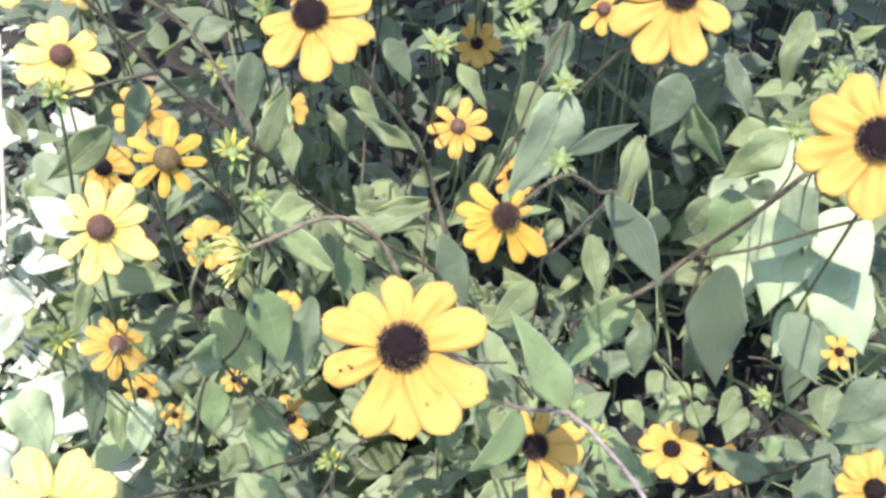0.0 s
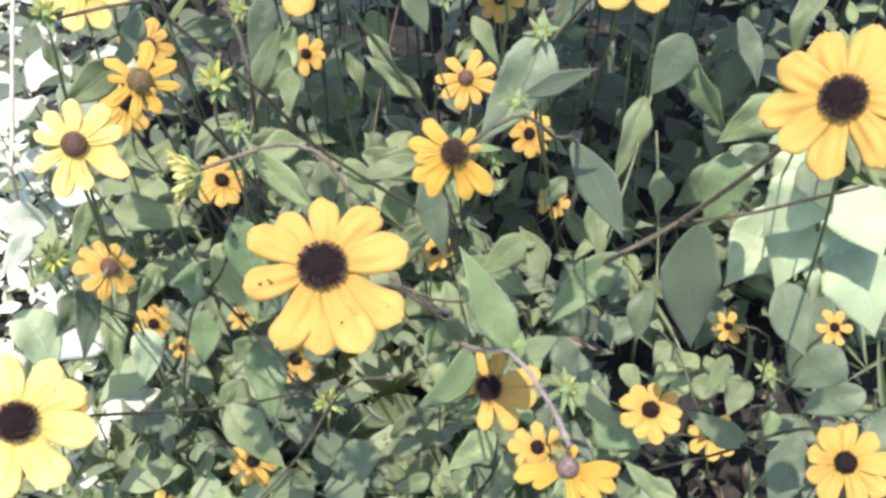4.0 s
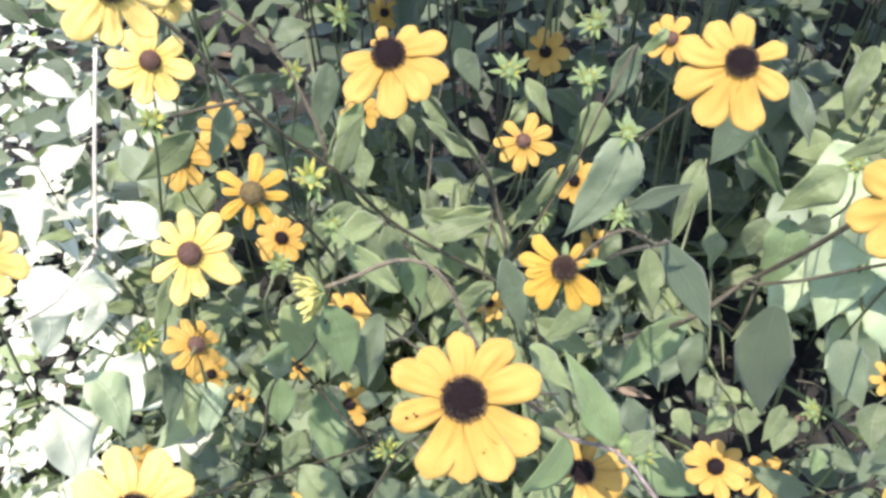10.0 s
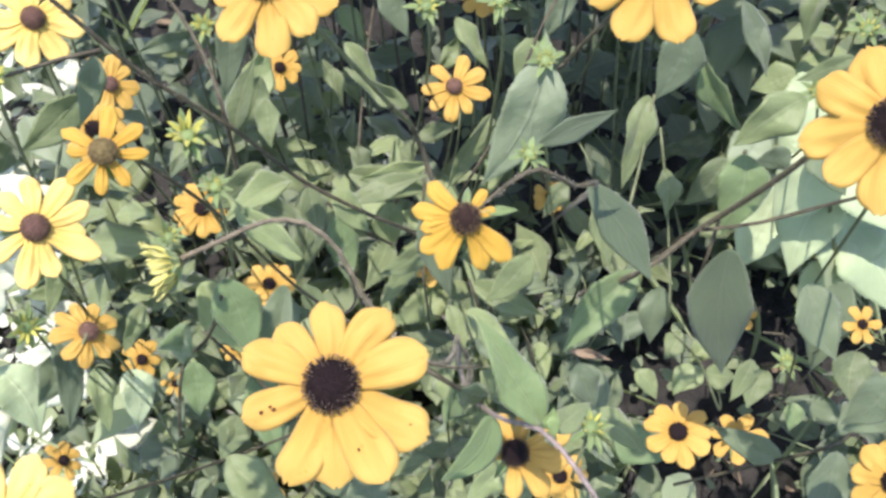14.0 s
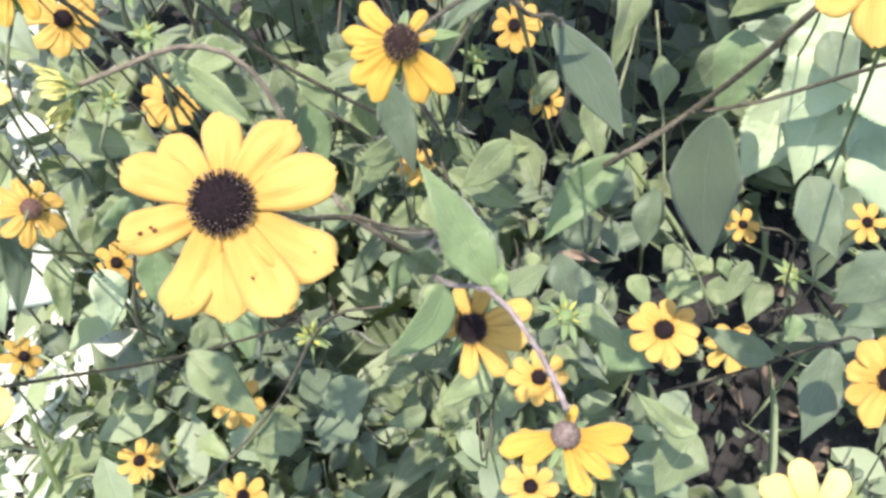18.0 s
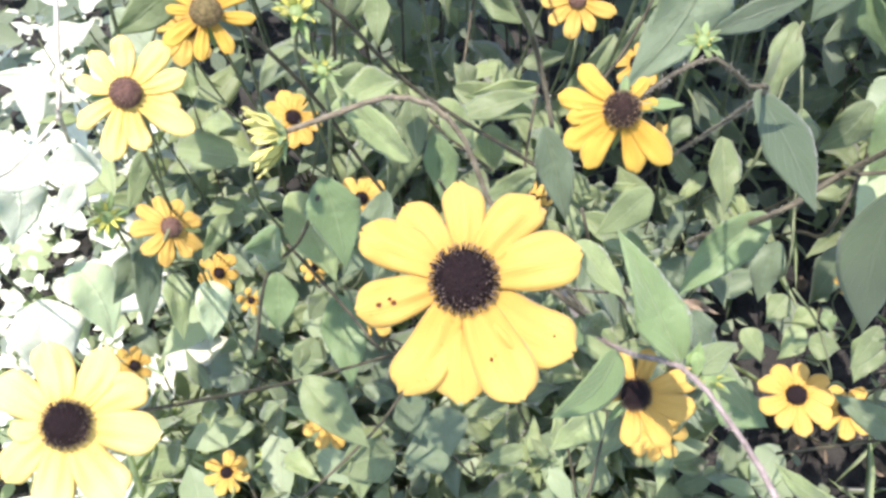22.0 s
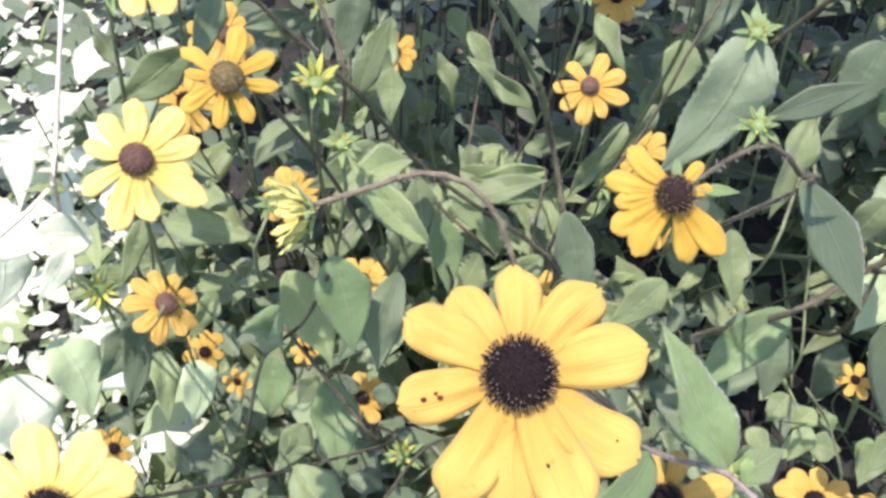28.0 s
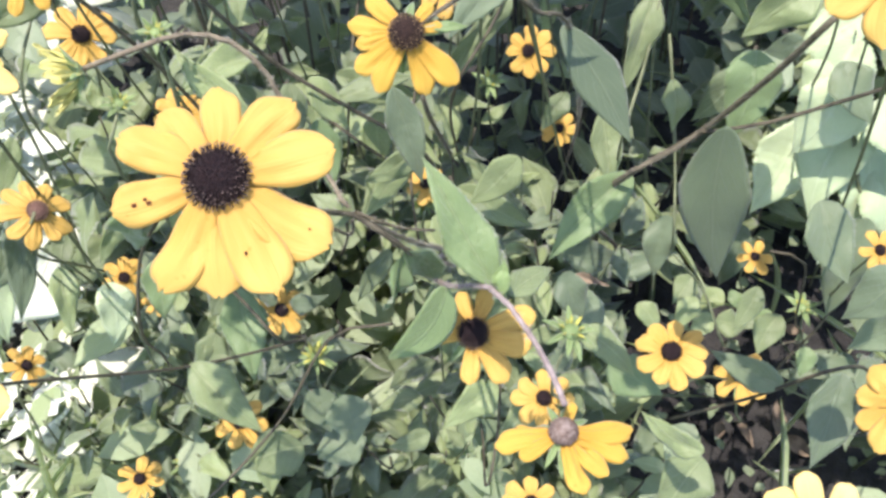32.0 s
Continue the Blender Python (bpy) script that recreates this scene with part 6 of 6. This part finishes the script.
HOLLOWS = ((0.24, 0.47, 0.125, 0.12), (0.33, 0.60, 0.13, 0.11), (0.32, 0.42, 0.09, 0.08), (0.165, 0.58, 0.065, 0.09), (0.05, 0.70, 0.06, 0.09), (0.20, 0.77, 0.08, 0.08), (-0.08, 0.77, 0.07, 0.09))


def hollow(x, y):
    """Small openings between the plants that show the shaded ground."""
    return any(((x - a) / c) ** 2 + ((y - b) / d) ** 2 < 1 for a, b, c, d in HOLLOWS)


def gap(x, y):
    return dark_strip(x, y) or hollow(x, y) or noise.noise(Vector((x * 5.5, y * 4.5, 2.0))) < -0.34 + 0.46 * max(0.0, min(1.0, (y - 0.35) / 0.55))


def leafy_plant(x, y, height, leaf_len, seed, crown=0.34):
    """A young plant: an upright stem with pairs of leaves."""
    rnd = random.Random(seed)
    top = Vector((x + rnd.uniform(-0.06, 0.06), y + rnd.uniform(-0.08, 0.03), height))
    foot = Vector((x, y, -0.005))
    mid = foot.lerp(top, 0.5) + Vector((rnd.uniform(-0.02, 0.02), rnd.uniform(-0.02, 0.02), 0))
    root = stalk("leafy green coneflower plant with toothed leaves, no flower", [foot, mid, top], 0.0017, 0.0008, STEM_GREEN if rnd.random() < 0.6 else STEM, 0, "leafy_plant", "plant", "leafy plants in the bed")
    # far plants mostly take the darker tone, as painted shade
    mat = LEAF_BLUE_SHADE if rnd.random() < (0.3 if y < 0.95 else 0.8) else LEAF
    # plants on the left mostly get the near-white tone that imitates glare
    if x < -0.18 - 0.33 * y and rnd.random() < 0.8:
        mat = LEAF_GLARE
    pts = spline([foot, mid, top], 0.02)
    z, a = height, rnd.uniform(0, 360)
    k = 0
    while z > max(0.06, height - crown):
        q = min(pts, key=lambda p: abs(p.z - z))
        for turn in (0, 180):
            if rnd.random() < 0.12:
                continue
            b = radians(a + turn + rnd.uniform(-25, 25))
            size = leaf_len * (0.55 if k == 0 else 1.0) * rnd.uniform(0.65, 1.15)
            rise = rnd.uniform(-0.75, 0.45) if k else rnd.uniform(0.2, 1.0)
            d = Vector((math.cos(b), math.sin(b), rise)).normalized()
            up = Vector((0, -0.35, 1)) + Vector((rnd.uniform(-0.5, 0.5), rnd.uniform(-0.5, 0.5), 0))
            add_leaf(root, q + d * 0.006, q + d * (0.006 + size), up, size * rnd.uniform(0.40, 0.58), rnd.randrange(6), mat, "far")
        z -= rnd.uniform(0.028, 0.048)
        a += 90
        k += 1
    return root


count = 0
while count < 290:
    y = FILL.uniform(0.16, 1.75)
    x = FILL.uniform(-0.34, 0.36) * (0.75 + y * 0.85)
    h = canopy(x, y) * FILL.uniform(0.55, 1.0)
    # the bed is thin at the far dark gap and at its glare-paled side
    if gap(x, y) or y > 0.85 and FILL.random() < 0.8:
        continue
    leafy_plant(x, y, h, FILL.uniform(0.045, 0.075), 1000 + count)
    count += 1


# tall growth added behind the bed, crowns out of view, to shade the opening
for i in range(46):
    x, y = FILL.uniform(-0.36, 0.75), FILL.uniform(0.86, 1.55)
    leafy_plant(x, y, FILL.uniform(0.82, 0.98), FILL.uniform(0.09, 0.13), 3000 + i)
# nearer unseen crowns, added to shade the growth below them
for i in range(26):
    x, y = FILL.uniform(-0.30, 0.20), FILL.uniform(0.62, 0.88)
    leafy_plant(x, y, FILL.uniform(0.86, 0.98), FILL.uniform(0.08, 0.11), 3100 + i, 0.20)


def scatter(name, label, category, total, area, height, size, mat, ratio, seed, upright=0.3):
    """Many small leaves in one mesh, each a folded blade of eight faces."""
    rnd = np.random.default_rng(seed)
    verts, faces, uvs = [], [], []
    prof = ((0.0, 0.02), (0.25, 0.42), (0.5, 0.48), (0.78, 0.28), (1.0, 0.01))
    for _ in range(total):
        x, y = rnd.uniform(area[0], area[1]), rnd.uniform(area[2], area[3])
        if name == "meadow_leaves":
            far = math.hypot(x, y - 0.7)
            if far < 0.95 + 0.1 * noise.noise(Vector((x * 4, y * 4, 5.0))) or rnd.random() < (far - 1.0) / 2.6:
                continue
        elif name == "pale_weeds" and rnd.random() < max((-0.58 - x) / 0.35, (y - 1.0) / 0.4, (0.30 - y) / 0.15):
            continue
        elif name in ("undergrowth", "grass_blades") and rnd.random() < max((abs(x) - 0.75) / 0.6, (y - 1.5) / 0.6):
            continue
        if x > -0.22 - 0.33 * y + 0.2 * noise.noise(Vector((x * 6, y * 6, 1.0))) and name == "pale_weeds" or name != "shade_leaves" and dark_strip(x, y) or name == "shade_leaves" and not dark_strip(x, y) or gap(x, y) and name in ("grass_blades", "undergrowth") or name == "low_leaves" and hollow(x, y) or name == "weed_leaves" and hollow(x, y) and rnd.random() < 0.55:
            continue
        if 0.85 < y < 1.8 and -0.5 < x < 0.6 and rnd.random() < 0.5:
            continue
        if y > 0.68 and name in ("undergrowth", "weed_leaves") and rnd.random() < 0.75:
            continue
        z = rnd.uniform(*height) * (0.6 + 0.4 * rnd.random())
        a = rnd.uniform(0, math.tau)
        d = Vector((math.cos(a), math.sin(a), rnd.normal(0.0, upright))).normalized()
        up = (Vector((rnd.normal(0, 0.35), rnd.normal(-0.2, 0.35), 1)))
        up = (up - d * up.dot(d)).normalized()
        s = d.cross(up)
        length = size * rnd.uniform(0.5, 1.3)
        k = len(verts)
        o = Vector((x, y, max(0.012, z)))
        bend = rnd.uniform(0.0, 0.3)
        for u, w in prof:
            c = o + d * (u * length) - up * (bend * u * u * length)
            for v in (-1, 0, 1):
                verts.append(tuple(c + s * (v * w * length * ratio) + up * (abs(v) * w * length * 0.12)))
                uvs.append((u, 0.5 + v * 0.5))
        for i in range(4):
            for j in range(2):
                q = k + i * 3 + j
                faces.append((q, q + 1, q + 4, q + 3))
    me = bpy.data.meshes.new(name)
    me.from_pydata(verts, [], faces)
    layer = me.uv_layers.new(name="UVMap")
    index = np.zeros(len(me.loops), dtype=np.int32)
    me.loops.foreach_get("vertex_index", index)
    layer.data.foreach_set("uv", np.array(uvs, dtype=np.float32)[index].ravel())
    me.polygons.foreach_set("use_smooth", [True] * len(faces))
    me.materials.append(mat)
    me.update()
    return tagged(new(name, me), label, category, kind="stuff")


scatter("undergrowth", "small sunlit green leaves of low weeds on the soil", "undergrowth", 3500, (-1.1, 1.1, -0.3, 1.9), (0.01, 0.18), 0.040, LEAF_SMALL, 0.55, 3)
scatter("grass_blades", "narrow green blades of grass between the plants", "grass", 900, (-1.0, 1.0, 0.05, 1.8), (0.02, 0.14), 0.12, LEAF_SMALL, 0.07, 4, 1.2)
scatter("tall_grass", "thin pale upright grass blades among the plants", "grass", 80, (0.12, 0.50, 0.42, 0.85), (0.08, 0.30), 0.14, GRASS, 0.024, 14, 1.4)
scatter("side_grass", "thin sunlit grass blades at the bright side of the bed", "grass", 200, (-0.42, -0.14, 0.05, 0.42), (0.05, 0.30), 0.12, GRASS, 0.028, 15, 1.2)
scatter("leaf_litter", "brown dead leaves and bits lying on the soil", "leaf litter", 350, (-1.1, 1.1, 0.05, 1.9), (0.005, 0.02), 0.035, LITTER, 0.5, 5, 0.1)
scatter("low_leaves", "loose green leaves of low plants under the flowers", "undergrowth", 420, (-0.36, 0.22, 0.10, 0.60), (0.10, 0.30), 0.052, LEAF_SMALL, 0.5, 16)
scatter("weed_leaves", "tiny pale sunlit leaves of creeping weeds on the soil", "undergrowth", 3600, (-0.8, 0.8, 0.1, 1.2), (0.01, 0.12), 0.017, LEAF_SMALL, 0.7, 6)
# low weeds whose whitened colour imitates glare at the left
scatter("pale_weeds", "low weed leaves at the bed's edge, paled in colour for glare", "undergrowth", 5200, (-0.95, -0.28, 0.12, 1.4), (0.02, 0.26), 0.024, LEAF_GLARE_SMALL, 0.5, 7)
scatter("meadow_leaves", "loose low green growth round the flower bed", "undergrowth", 30000, (-3.6, 3.6, -2.9, 4.3), (0.01, 0.10), 0.075, LEAF_SMALL, 0.3, 8, 0.6)
# the dark leaf tone here stands for shade in the opening
scatter("shade_leaves", "drooping leaves low in the opening, darkened in colour for shade", "undergrowth", 420, (-0.8, 0.1, 0.8, 1.8), (0.02, 0.16), 0.065, LEAF_BLUE_SHADE, 0.5, 9, 0.4)
scatter("shaded_foliage", "leaves of plants behind the bed, their green darkened for shade", "undergrowth", 2600, (-0.7, 0.8, 0.72, 1.8), (0.04, 0.40), 0.055, LEAF_SHADY, 0.5, 21, 0.4)
